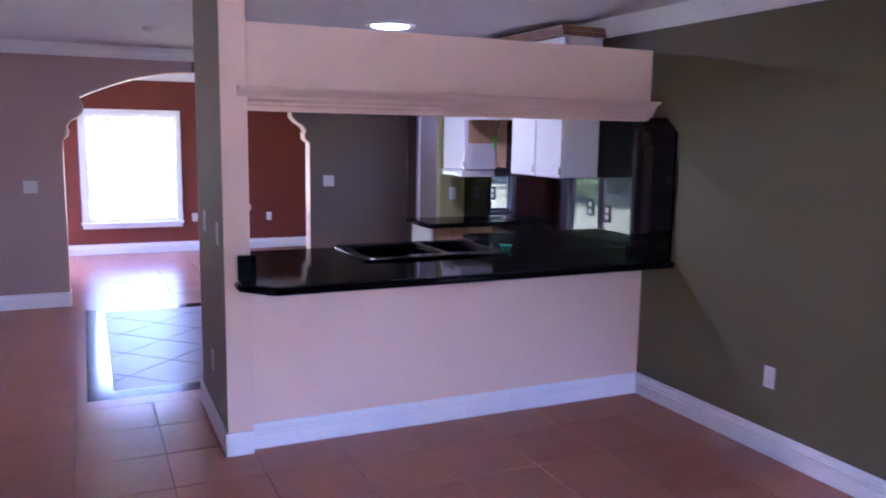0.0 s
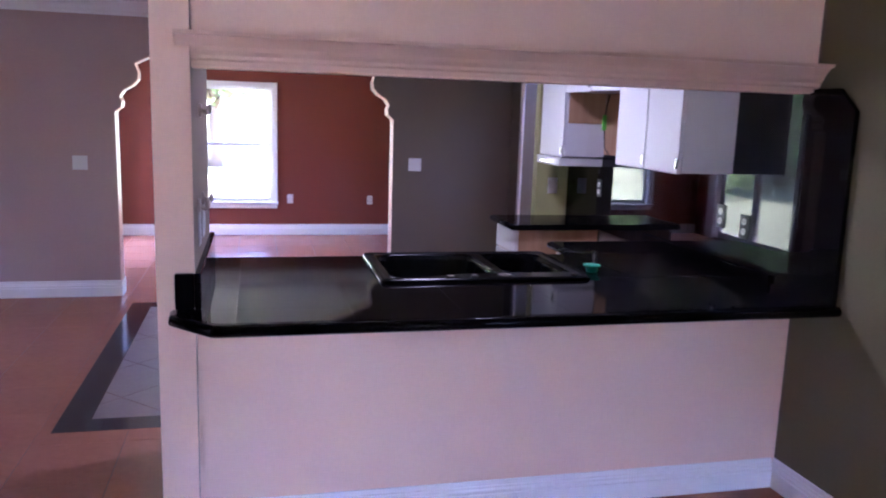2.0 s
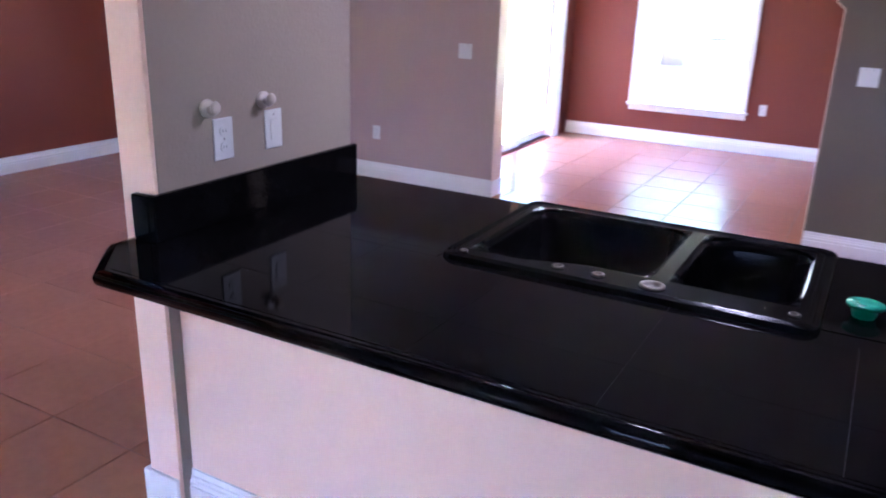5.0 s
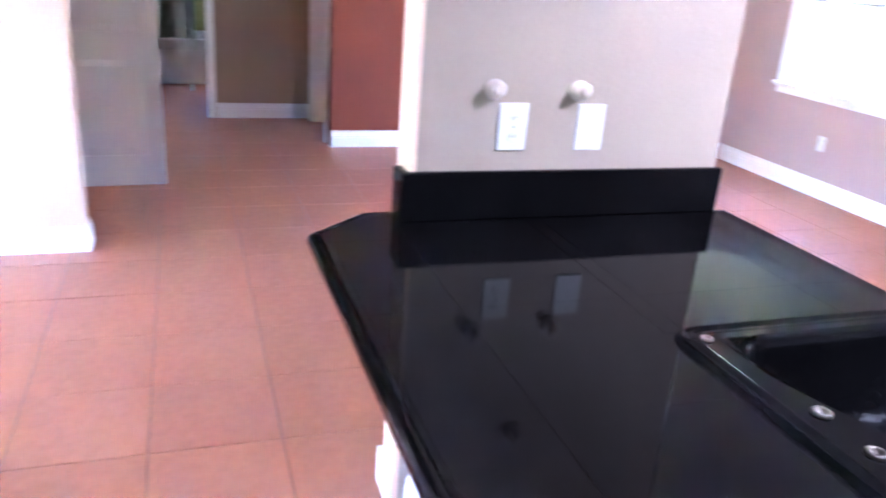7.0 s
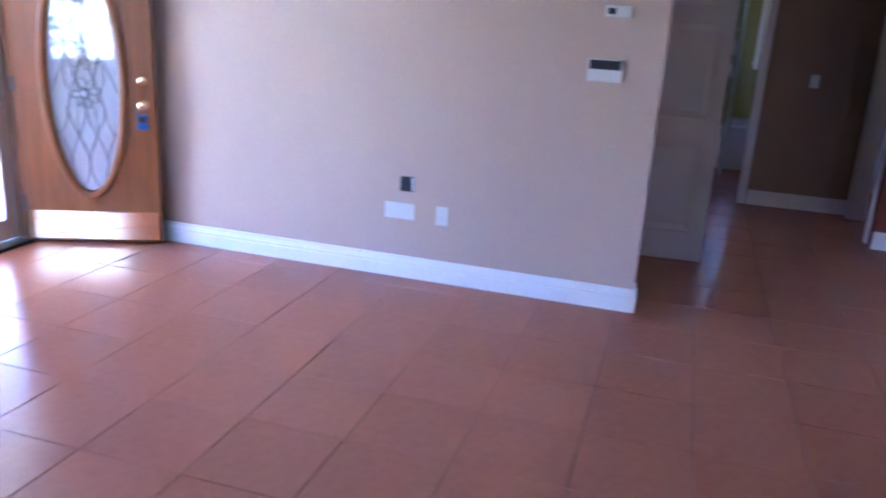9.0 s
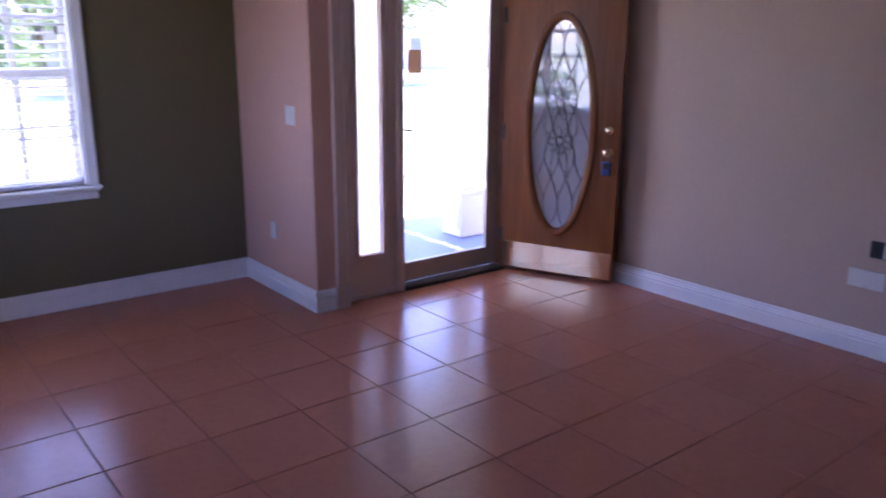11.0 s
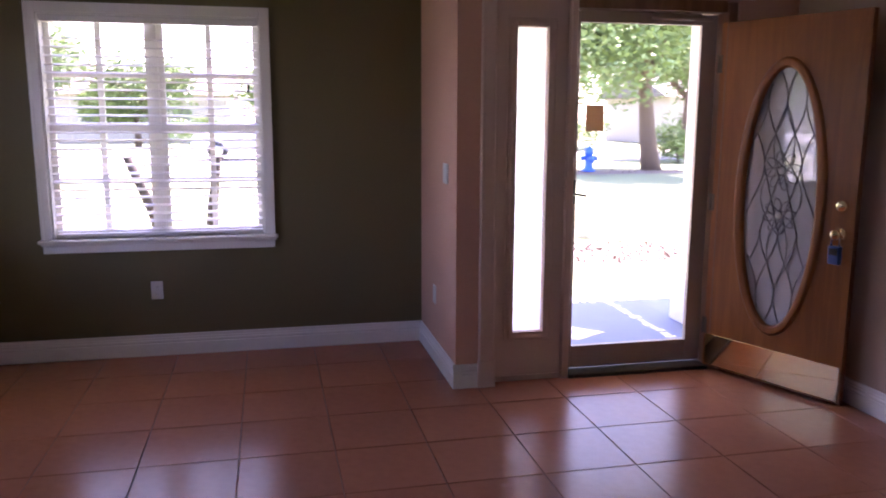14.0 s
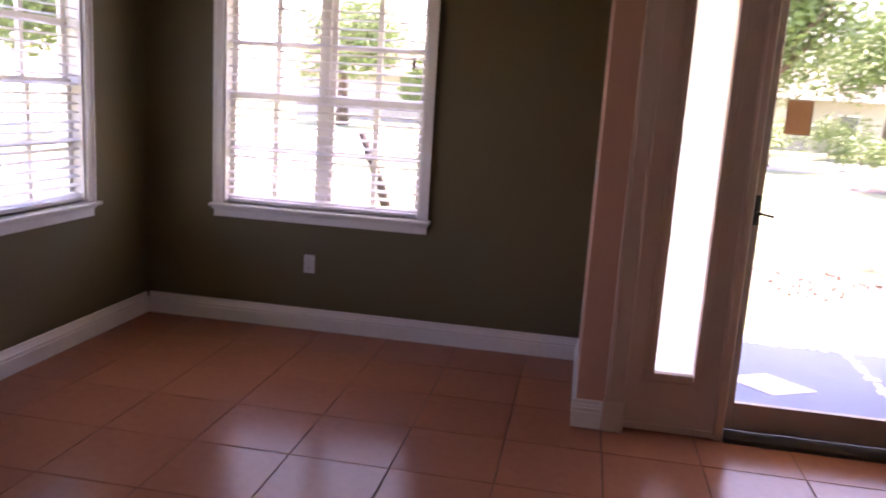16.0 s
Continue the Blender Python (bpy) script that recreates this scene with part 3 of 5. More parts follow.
for y0, y1 in ((0.932, 1.33), (2.0, 2.5)):
    t = thing("countertop", (-0.3, (y0 + y1) / 2, Z0), "polished black granite countertop on a base cabinet", "countertop")
    part("slab", bevelled(boxes((-0.63, y0, Z0, -0.024, y1, Z1)), 0.004, 1), M["granite"], t)
    part("nosing", tube([(-0.63, y0 + 0.004, 0.9), (-0.63, y1 - 0.004, 0.9)], 0.0205, 10), M["granite"], t, "rounded front edge", True)
t = thing("countertop", (-0.3, 0.6, Z0), "polished black granite corner countertop along the backsplash", "countertop")
part("slab", bevelled(boxes((-0.619, 0.3305, Z0, -0.024, 0.9305, Z1)), 0.002, 1), M["granite"], t)
# body under the sink side of the peninsula
t = thing("base_cabinet", (-1.5, 0.5, 0), "white laminate sink base cabinet under the peninsula", "cabinet", "kitchen base cabinets")
part("body", boxes((-2.5, 0.125, 0.1, -0.62, 0.13, 0.876), (-2.5, 0.86, 0.1, -0.62, 0.88, 0.876), (-2.5, 0.13, 0.1, -2.48, 0.86, 0.876)), M["cab"], t)
for i in range(4):
    x = -2.49 + i * 0.465
    d = part("door", bevelled(boxes((x + 0.004, 0.881, 0.12, x + 0.46, 0.9, 0.86)), 0.003, 1), M["cab"], t)
    part("handle", lathe([(0.006, 0), (0.006, 0.015), (0.013, 0.018), (0.012, 0.028)], 12, "y", (x + 0.4, 0.9, 0.78)), M["chrome"], d, "round metal knob", True)

# backsplash on the column: a front return and a long side
t = thing("backsplash", (-2.5, 0.4, Z1), "black granite upstand wrapped round the column", "backsplash")
part("side", bevelled(boxes((CX1 + 0.001, CY0 - 0.028, Z1, CX1 + 0.024, CY1 + 0.012, 1.052)), 0.004, 1), M["granite"], t)
part("front", bevelled(boxes((-2.582, CY0 - 0.028, Z1 + 0.001, CX1 + 0.0, CY0 - 0.002, 1.05)), 0.004, 1), M["granite"], t)
# tall backsplash slab on the east wall
t = thing("backsplash", (-0.012, 0.5, Z1), "tall polished black granite backsplash with a clipped corner", "backsplash")
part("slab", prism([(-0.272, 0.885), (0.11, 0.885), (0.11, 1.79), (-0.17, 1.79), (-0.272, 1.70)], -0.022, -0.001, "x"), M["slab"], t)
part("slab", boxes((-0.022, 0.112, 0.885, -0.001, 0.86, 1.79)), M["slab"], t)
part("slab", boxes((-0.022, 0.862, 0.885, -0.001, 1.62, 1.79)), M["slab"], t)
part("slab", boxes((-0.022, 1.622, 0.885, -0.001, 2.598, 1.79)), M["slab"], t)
part("ledge", bevelled(boxes((-0.04, 0.12, Z1, -0.0225, 1.33, 0.965)), 0.003, 1), M["granite"], t)


def sink():
    t = thing("kitchen_sink", (-1.31, 0.61, Z1), "black enamel double-bowl drop-in sink with bare tap holes", "sink")
    x0, x1, y0, y1 = -1.79, -0.83, 0.265, 0.93

    def ring(outer, inner, za, zb):
        bm = bmesh.new()
        n = len(outer)
        o = [bm.verts.new((x, y, za)) for x, y in outer]
        i_ = [bm.verts.new((x, y, zb)) for x, y in inner]
        for k in range(n):
            bm.faces.new((o[k], o[(k + 1) % n], i_[(k + 1) % n], i_[k]))
        return bm

    def rrect(a0, a1, b0, b1, r, n=6):
        out = []
        for cx, cy, s in ((a1 - r, b1 - r, 0), (a0 + r, b1 - r, 90), (a0 + r, b0 + r, 180), (a1 - r, b0 + r, 270)):
            out += [(cx + r * math.cos(radians(s + 90 * i / n)), cy + r * math.sin(radians(s + 90 * i / n))) for i in range(n + 1)]
        return out
    # rim: stepped outer edge
    bm = bmesh.new()
    levels = [(0.0, Z1 + 0.001), (0.003, Z1 + 0.011), (0.008, Z1 + 0.018), (0.013, Z1 + 0.011), (0.018, Z1 + 0.018), (0.023, Z1 + 0.011), (0.028, Z1 + 0.017), (0.034, Z1 + 0.0142), (0.036, Z1 + 0.0141)]
    loops = []
    for ins, z in levels:
        loops.append([bm.verts.new((x, y, z)) for x, y in rrect(x0 + ins, x1 - ins, y0 + ins, y1 - ins, 0.04)])
    for a, b in zip(loops, loops[1:]):
        n = len(a)
        for k in range(n):
            bm.faces.new((a[k], a[(k + 1) % n], b[(k + 1) % n], b[k]))
    part("rim", bm, M["sink"], t, "raised glossy rim", True)
    # deck with two holes, as strips
    zd = Z1 + 0.014
    bx = ((x0 + 0.055, -1.235), (-1.195, x1 - 0.055))
    by0, by1 = y0 + 0.135, y1 - 0.05
    e = 0.03

    def front(x):
        """The large bowl is deeper from front to back at its far end."""
        u = min(max((bx[0][0] + 0.36 - x) / 0.24, 0), 1)
        return by0 - 0.058 * u * u * (3 - 2 * u)
    edge = [(bx[0][0] + 0.37 * (1 - k / 16), front(bx[0][0] + 0.37 * (1 - k / 16))) for k in range(17)]
    part("deck", prism([(x0 + e, y0 + e), (x1 - e, y0 + e), (x1 - e, by0)] + edge + [(bx[0][0], by0 - 0.0002), (x0 + e, by0)], zd - 0.006, zd, "z"), M["sink"], t)
    for q in ((x0 + e, by1, zd - 0.006, x1 - e, y1 - e, zd), (x0 + e, by0, zd - 0.006, bx[0][0], by1, zd), (bx[0][1], by0, zd - 0.006, bx[1][0], by1, zd), (bx[1][1], by0, zd - 0.006, x1 - e, by1, zd)):
        part("deck", boxes(q), M["sink"], t)
    for a0, a1 in bx:
        bm = bmesh.new()
        loops = []
        for ins, z in ((0.0, zd), (0.012, zd - 0.008), (0.02, zd - 0.03), (0.035, zd - 0.17), (0.06, zd - 0.19)):
            loops.append([bm.verts.new((x, y, z)) for x, y in rrect(a0 + ins, a1 - ins, by0 + ins, by1 - ins, max(0.085 - ins * 0.3, 0.03))])
        for a, b in zip(loops, loops[1:]):
            n = len(a)
            for k in range(n):
                bm.faces.new((a[k], a[(k + 1) % n], b[(k + 1) % n], b[k]))
        bm.faces.new(loops[-1])
        # flat corner fillets up to the deck's square hole
        cor = rrect(a0, a1, by0, by1, 0.085)
        for q, (cx, cy) in enumerate(((a1, by1), (a0, by1), (a0, by0), (a1, by0))):
            arc = cor[q * 7:q * 7 + 7]
            c = bm.verts.new((cx, cy, zd))
            vs = [bm.verts.new((x, y, zd)) for x, y in arc]
            for a, b in zip(vs, vs[1:]):
                bm.faces.new((c, a, b))
        if a0 < -1.5:
            for v in bm.verts:
                v.co.y -= (by0 - front(v.co.x)) * min(max((by1 - v.co.y) / (by1 - by0), 0), 1)
        bmesh.ops.remove_doubles(bm, verts=bm.verts[:], dist=0.0004)
        b = part("bowl", bm, M["sink"], t, "deep black bowl", True)
        part("drain", lathe([(0.045, 0), (0.045, 0.004), (0.03, 0.004), (0.028, 0.001)], 20, "z", ((a0 + a1) / 2, (by0 + by1) / 2, zd - 0.1895)), M["chrome"], b, "steel drain", True)
    for x, r in ((-1.735, 0.012), (-1.47, 0.017), (-1.36, 0.017), (-1.22, 0.032), (-0.89, 0.014)):
        y = y0 + (0.05 if x < -1.7 else 0.078)
        part("tap_hole", lathe([(r, 0), (r, 0.004), (r * 0.75, 0.006), (r * 0.55, 0.004), (r * 0.5, 0.0005)], 20, "z", (x, y, zd)), M["darksteel"], t, "bare tap hole with a steel washer", True)


sink()
t = thing("plastic_cap", (-0.75, 0.465, Z1), "teal green plastic cap on the granite", "cap")
part("body", lathe([(0.024, 0), (0.028, 0.01), (0.03, 0.024), (0.042, 0.028), (0.042, 0.034), (0.016, 0.036)], 20, "z", (-0.75, 0.465, Z1)), M["green"], t, "", True)


def upper_cabinet(y0, y1, z0, raw=False, label=""):
    t = thing("wall_cabinet", (-0.15, (y0 + y1) / 2, z0), label, "cabinet", "kitchen wall cabinets")
    zt = 2.33
    part("body", boxes((-0.30, y0, z0, -0.023, y1, zt)), M["cab"], t)
    n = 2 if y1 - y0 > 0.6 else 1
    for i in range(n):
        a = y0 + (y1 - y0) * i / n
        b = y0 + (y1 - y0) * (i + 1) / n
        d = part("door", bevelled(boxes((-0.322, a + 0.004, z0 - 0.005, -0.302, b - 0.004, zt - 0.01)), 0.004, 1), M["cab"], t)
        part("hinge", boxes((-0.33, a + 0.006, z0 + 0.02, -0.322, a + 0.022, z0 + 0.07)), M["chrome"], d, "small steel hinge")
    part("crown", boxes((-0.36, y0 - 0.03, zt, -0.001, y1, zt + 0.03), (-0.38, y0 - 0.045, zt + 0.03, -0.001, y1, zt + 0.06)), M["oakframe"], t, "dark stained wooden crown")
    if raw:
        part("side_panel", boxes((-0.29, y0 - 0.004, 1.60, -0.03, y0 - 0.0005, zt - 0.3)), M["rawwood"], t, "bare wooden upper half of the side")
    return t


upper_cabinet(0.50, 1.19, 1.39, False, "white laminate wall cabinet with a steel-hinged door")
upper_cabinet(1.99, 2.42, 1.38, True, "white laminate wall cabinet with a bare wooden side")
upper_cabinet(1.19, 1.99, 1.80, False, "short white wall cabinet over the empty cooker space")
t = thing("cooker_hood", (-0.25, 2.2, 1.30), "slim white cooker hood under the wall cabinet", "cooker hood")
part("body", bevelled(boxes((-0.34, 2.0, 1.315, -0.024, 2.42, 1.372)), 0.004, 1), M["cab"], t)
part("control_strip", boxes((-0.343, 2.1, 1.325, -0.3405, 2.36, 1.345)), M["chrome"], t, "grey control strip")
t = thing("bare_wall_panel", (-0.024, 1.6, 1.4), "bare brown wall patch in the empty cooker space", "panel")
part("board", boxes((-0.028, 1.80, 1.40, -0.0225, 1.985, 1.795)), M["rawwood"], t)
t = thing("cable", (-0.05, 1.95, 1.5), "bright green tagged cable hanging in the cooker space", "cable")
part("tag", bevelled(boxes((-0.07, 1.93, 1.56, -0.045, 1.945, 1.66)), 0.003, 1), mat("bright_green_tape", (0.1, 0.6, 0.05), 0.5), t, "bright green tape")
part("wire", tube([(-0.03, 1.94, 1.79), (-0.05, 1.94, 1.7), (-0.057, 1.94, 1.6), (-0.05, 1.93, 1.45), (-0.03, 1.9, 1.40)], 0.004, 6), M["black"], t, "dark wire", True)

# ---- small wall fittings ----


def facing(face):
    """Turn for a fitting built facing +x."""
    return {"+x": 0, "-x": 180, "+y": 90, "-y": -90}[face]


def outlet(x, y, z, face, label="white plastic double socket plate on the wall", kind="socket", w=0.072, h=0.116, dark=False):
    name = {"socket": "wall_outlet", "switch": "light_switch", "blank": "blank_plate"}[kind]
    t = thing(name, (0, 0, 0), label, {"socket": "outlet", "switch": "light switch", "blank": "wall plate"}[kind], "wall plates")
    pm = M["black"] if dark else M["plastic"]
    part("plate", bevelled(boxes((0.0, -w / 2, -h / 2, 0.006, w / 2, h / 2)), 0.002, 1), pm, t)
    if kind == "socket":
        for dz in (-0.024, 0.024):
            s = part("socket", lathe([(0.017, 0), (0.017, 0.003), (0.015, 0.0035)], 14, "x", (0.006, 0, dz)), M["plastic"], t)
            part("slot", boxes((0.0094, -0.007, dz - 0.004, 0.0099, -0.005, dz + 0.006), (0.0094, 0.005, dz - 0.004, 0.0099, 0.007, dz + 0.006)), M["black"], s, "dark slots")
        part("screw", lathe([(0.003, 0), (0.003, 0.001)], 8, "x", (0.006, 0, 0)), M["chrome"], t)
    elif kind == "switch":
        n = max(1, round(w / 0.055) - (1 if w < 0.1 else 0))
        for i in range(n):
            c = (i - (n - 1) / 2) * 0.046
            part("rocker", bevelled(boxes((0.006, c - 0.0165, -0.033, 0.0095, c + 0.0165, 0.033)), 0.001, 1), M["plastic"], t)
            part("screw", lathe([(0.003, 0), (0.003, 0.001)], 8, "x", (0.006, c, 0.047)), M["chrome"], t)
    else:
        for dz in (-0.042, 0.042):
            part("screw", lathe([(0.003, 0), (0.003, 0.001)], 8, "x", (0.006, 0, dz)), M["chrome"], t)
    t.matrix_basis = pose(x, y, z, 0, 0, facing(face))
    return t


outlet(0.0, -1.09, 0.42, "-x")
outlet(-1.11, YS, 0.425, "+y")
outlet(XP, -5.46, 0.42, "+x", "white blank plate low on the return wall", "blank")
outlet(XP, -5.16, 1.195, "+x", "white double light switch on the return wall", "switch", 0.116)
outlet(XW, -2.275, 0.42, "+x")
outlet(XW, -2.545, 0.42, "+x", "large white blank plate on the beige wall", "blank", 0.19, 0.1)
outlet(-3.72, YN, 1.135, "-y", "white double light switch beside the arch", "switch", 0.116)
outlet(-0.90, YN, 1.165, "-y", "white double light switch beside the arch", "switch", 0.116)
outlet(-5.42, YN, 0.41, "-y")
outlet(-4.55, YN, 0.40, "-y")
outlet(-1.88, YR, 0.47, "-y")
outlet(-0.84, YR, 0.46, "-y")
outlet(XRED, 1.25, 0.42, "+x")
outlet(-0.14, 2.6, 1.13, "-y", "white light switch on the yellow-green stub wall", "switch")
outlet(-0.022, 0.56, 1.175, "-x", "black socket plate on the granite backsplash", "socket", dark=True)
outlet(-0.022, 0.36, 1.15, "-x", "black socket plate on the granite backsplash", "socket", dark=True)
outlet(-0.022, 2.02, 1.17, "-x", "black socket plate on the granite backsplash", "socket", dark=True)
outlet(CX1, 0.215, 1.168, "+x", "white double socket over the granite upstand", "socket", 0.08, 0.125)
outlet(CX1, 0.44, 1.168, "+x", "white switch plate over the granite upstand", "switch", 0.08, 0.125)
outlet(CX0, 0.60, 1.16, "-x", "white light switch on the column", "switch")
outlet(CX0, 0.12, 1.14, "-x", "white light switch on the column", "switch")
outlet(CX0, 0.41, 0.39, "-x")
outlet(-8.28, 0.10, 1.17, "+x", "white light switch at the end of the hall", "switch")


def knob(x, y, z):
    t = thing("wall_hook", (x, y, z), "beige plastic coat hook with a curled prong on the column", "hook", "column hooks")
    part("base", lathe([(0.026, 0), (0.028, 0.008), (0.02, 0.012)], 16, "x", (x, y, z)), M["hook"], t, "", True)
    part("prong", tube([(x + 0.008, y, z), (x + 0.018, y, z - 0.007), (x + 0.029, y, z - 0.011), (x + 0.037, y, z - 0.006), (x + 0.04, y, z + 0.004)], [0.01, 0.009, 0.009, 0.009, 0.009], 10), M["hook"], t, "curled prong", True)
    part("tip", lathe([(0.005, 0.029), (0.015, 0.032), (0.019, 0.039), (0.015, 0.046), (0.005, 0.048)], 14, "x", (x, y, z + 0.006)), M["hook"], t, "rounded tip", True)


knob(CX1, 0.155, 1.265)
knob(CX1, 0.395, 1.265)
knob(CX1, 0.32, 1.62)

t = thing("alarm_keypad", (XW, -1.41, 1.34), "white alarm keypad with a black display", "keypad")
part("case", bevelled(boxes((XW, -1.5, 1.28, XW + 0.025, -1.32, 1.40)), 0.004, 1), M["plastic"], t)
part("display", boxes((XW + 0.0251, -1.492, 1.345, XW + 0.027, -1.328, 1.394)), M["black"], t, "black display")
t = thing("thermostat", (XW, -1.375, 1.645), "small white thermostat with a dark dial", "thermostat")
part("case", bevelled(boxes((XW, -1.44, 1.615, XW + 0.022, -1.305, 1.675)), 0.004, 1), M["plastic"], t)
part("window", boxes((XW + 0.0221, -1.425, 1.63, XW + 0.024, -1.385, 1.66)), M["black"], t, "dark window")
t = thing("wall_cutout", (XW, -2.5, 0.59), "black open cable box in the beige wall", "cable box")
part("frame", boxes((XW, -2.545, 0.545, XW + 0.004, -2.46, 0.635)), M["black"], t)
part("edge", boxes((XW + 0.0041, -2.475, 0.55, XW + 0.007, -2.463, 0.63)), M["plastic"], t, "pale edge")

# ceiling fittings
t = thing("ceiling_light", (-1.22, 1.40, H), "round lit recessed ceiling light over the kitchen", "ceiling light")
part("ring", lathe([(0.16, -0.012), (0.175, -0.012), (0.18, 0.0), (0.16, 0.0)], 32, "z", (-1.22, 1.40, H - 0.001)), M["white"], t, "", True)
part("diffuser", lathe([(0.02, -0.02), (0.1, -0.018), (0.155, -0.008), (0.155, -0.002)], 32, "z", (-1.22, 1.40, H - 0.001)), M["lampglow"], t, "glowing white diffuser", True)
t = thing("smoke_detector", (-2.75, 2.5, H), "small pale smoke detector on the ceiling", "smoke detector")
part("body", lathe([(0.03, -0.035), (0.055, -0.03), (0.065, -0.012), (0.065, 0)], 24, "z", (-2.75, 2.5, H - 0.001)), M["plastic"], t, "", True)
part("sensor", lathe([(0.012, -0.046), (0.02, -0.044), (0.022, -0.034)], 14, "z", (-2.75, 2.5, H - 0.001)), M["plastic"], t, "", True)


# ---- windows ----


def window_unit(name, axis, a0, a1, z0, z1, face, inward, wallt, label, cols=2, muntin=True, blinds=False, sill=True, casing=0.055):
    """A double-hung window in its opening. axis: the way the wall runs; face: the wall's inner face; inward: +1 or -1 towards the room."""
    t = thing(name, (0, 0, 0), label, "window", kind="structure")

    def bx(u0, d0, v0, u1, d1, v1):
        """u along the wall, d out of the wall into the room, v up."""
        p0, p1 = face + inward * d0, face + inward * d1
        return (u0, p0, v0, u1, p1, v1) if axis == "x" else (p0, u0, v0, p1, u1, v1)
    c = casing
    fr = part("window_frame", bevelled(boxes(bx(a0 - c, 0.0, z0 - 0.0, a0, 0.018, z1 + c), bx(a1, 0.0, z0 - 0.0, a1 + c, 0.018, z1 + c), bx(a0 - 0.0, 0.0, z1, a1 + 0.0, 0.018, z1 + c)), 0.003, 1), M["white"], t, "white painted casing")
    part("bead", boxes(bx(a0 - c - 0.004, 0.018, z0, a0 - c + 0.012, 0.026, z1 + c + 0.004), bx(a1 + c - 0.012, 0.018, z0, a1 + c + 0.004, 0.026, z1 + c + 0.004), bx(a0 - c, 0.018, z1 + c - 0.012, a1 + c, 0.026, z1 + c + 0.004)), M["white"], fr)
    if sill:
        part("window_sill", bevelled(boxes(bx(a0 - c - 0.02, -0.04, z0 - 0.02, a1 + c + 0.02, 0.055, z0)), 0.005, 2), M["white"], t, "projecting white sill")
        part("apron", bevelled(boxes(bx(a0 - c, 0.0, z0 - 0.085, a1 + c, 0.016, z0 - 0.02), bx(a0 - c - 0.01, 0.0, z0 - 0.035, a1 + c + 0.01, 0.03, z0 - 0.0205)), 0.003, 1), M["white"], t)
    # reveal lining
    part("reveal", boxes(bx(a0 - 0.001, -wallt, z0, a0 + 0.012, -0.001, z1), bx(a1 - 0.012, -wallt, z0, a1 + 0.001, -0.001, z1), bx(a0 + 0.012, -wallt, z1 - 0.012, a1 - 0.012, -0.001, z1 + 0.001), bx(a0 + 0.012, -wallt, z0 - 0.001, a1 - 0.012, -0.041, z0 + 0.012)), M["white"], t)
    zm = (z0 + z1) / 2
    halves = [(a0 + 0.012, a1 - 0.012)] if cols == 1 else [(a0 + 0.012, (a0 + a1) / 2 - 0.02), ((a0 + a1) / 2 + 0.02, a1 - 0.012)]
    if cols == 2:
        part("mullion", boxes(bx((a0 + a1) / 2 - 0.02, -0.115, z0 + 0.012, (a0 + a1) / 2 + 0.02, -0.06, z1 - 0.012)), M["white"], t)
    for h0, h1 in halves:
        for zb, zt, dd in ((z0 + 0.012, zm + 0.015, -0.08), (zm - 0.015, z1 - 0.012, -0.105)):
            s = part("sash", boxes(bx(h0, dd - 0.012, zb, h0 + 0.035, dd + 0.012, zt), bx(h1 - 0.035, dd - 0.012, zb, h1, dd + 0.012, zt), bx(h0 + 0.035, dd - 0.012, zb, h1 - 0.035, dd + 0.012, zb + 0.035), bx(h0 + 0.035, dd - 0.012, zt - 0.03, h1 - 0.035, dd + 0.012, zt)), M["white"], t, "white sash")
            p = part("pane", boxes(bx(h0 + 0.03, dd - 0.002, zb + 0.03, h1 - 0.03, dd + 0.002, zt - 0.025)), M["glass"], s, "clear glass")
            p.visible_shadow = False
            if muntin:
                hm, vm = (h0 + h1) / 2, (zb + zt) / 2
                part("muntin", boxes(bx(hm - 0.017, dd - 0.011, zb + 0.035, hm + 0.017, dd + 0.011, zt - 0.03), bx(h0 + 0.035, dd - 0.010, vm - 0.017, h1 - 0.035, dd + 0.010, vm + 0.017)), M["white"], s, "white glazing bars")
    if not blinds:
        return t
    b = thing("venetian_blind", (0, 0, 0), "lowered white venetian blind with open slats", "blind", "venetian blinds")
    part("headrail", bevelled(boxes(bx(a0 + 0.015, -0.055, z1 - 0.05, a1 - 0.015, -0.008, z1 - 0.013)), 0.002, 1), M["blind"], b)
    part("bottom_rail", bevelled(boxes(bx(a0 + 0.02, -0.05, z0 + 0.014, a1 - 0.02, -0.012, z0 + 0.032)), 0.002, 1), M["blind"], b)
    n = int((z1 - z0 - 0.1) / 0.05)
    for i in range(n):
        z = z0 + 0.05 + i * 0.05 + random.uniform(-0.002, 0.002)
        bm = bmesh.new()
        q = [bx(u, dd, z + dz, u, dd, z + dz)[:3] for u in (a0 + 0.02, a1 - 0.02) for dd, dz in ((-0.05, 0.0065), (-0.03, 0.003), (-0.01, -0.0055), (-0.01, -0.0073), (-0.03, 0.0012), (-0.05, 0.0047))]
        vs = [bm.verts.new(p) for p in q]
        for k in range(6):
            bm.faces.new((vs[k], vs[(k + 1) % 6], vs[6 + (k + 1) % 6], vs[6 + k]))
        bm.faces.new(vs[:6])
        bm.faces.new(vs[6:][::-1])
        bmesh.ops.recalc_face_normals(bm, faces=bm.faces[:])
        part("slat", bm, M["blind"], b)
    for f in (0.12, 0.5, 0.88):
        u = a0 + f * (a1 - a0)
        part("ladder_cord", boxes(bx(u - 0.0012, -0.0075, z0 + 0.03, u + 0.0012, -0.0065, z1 - 0.05)), M["blind"], b)
    u = a0 + 0.08 if axis == "x" else a1 - 0.08
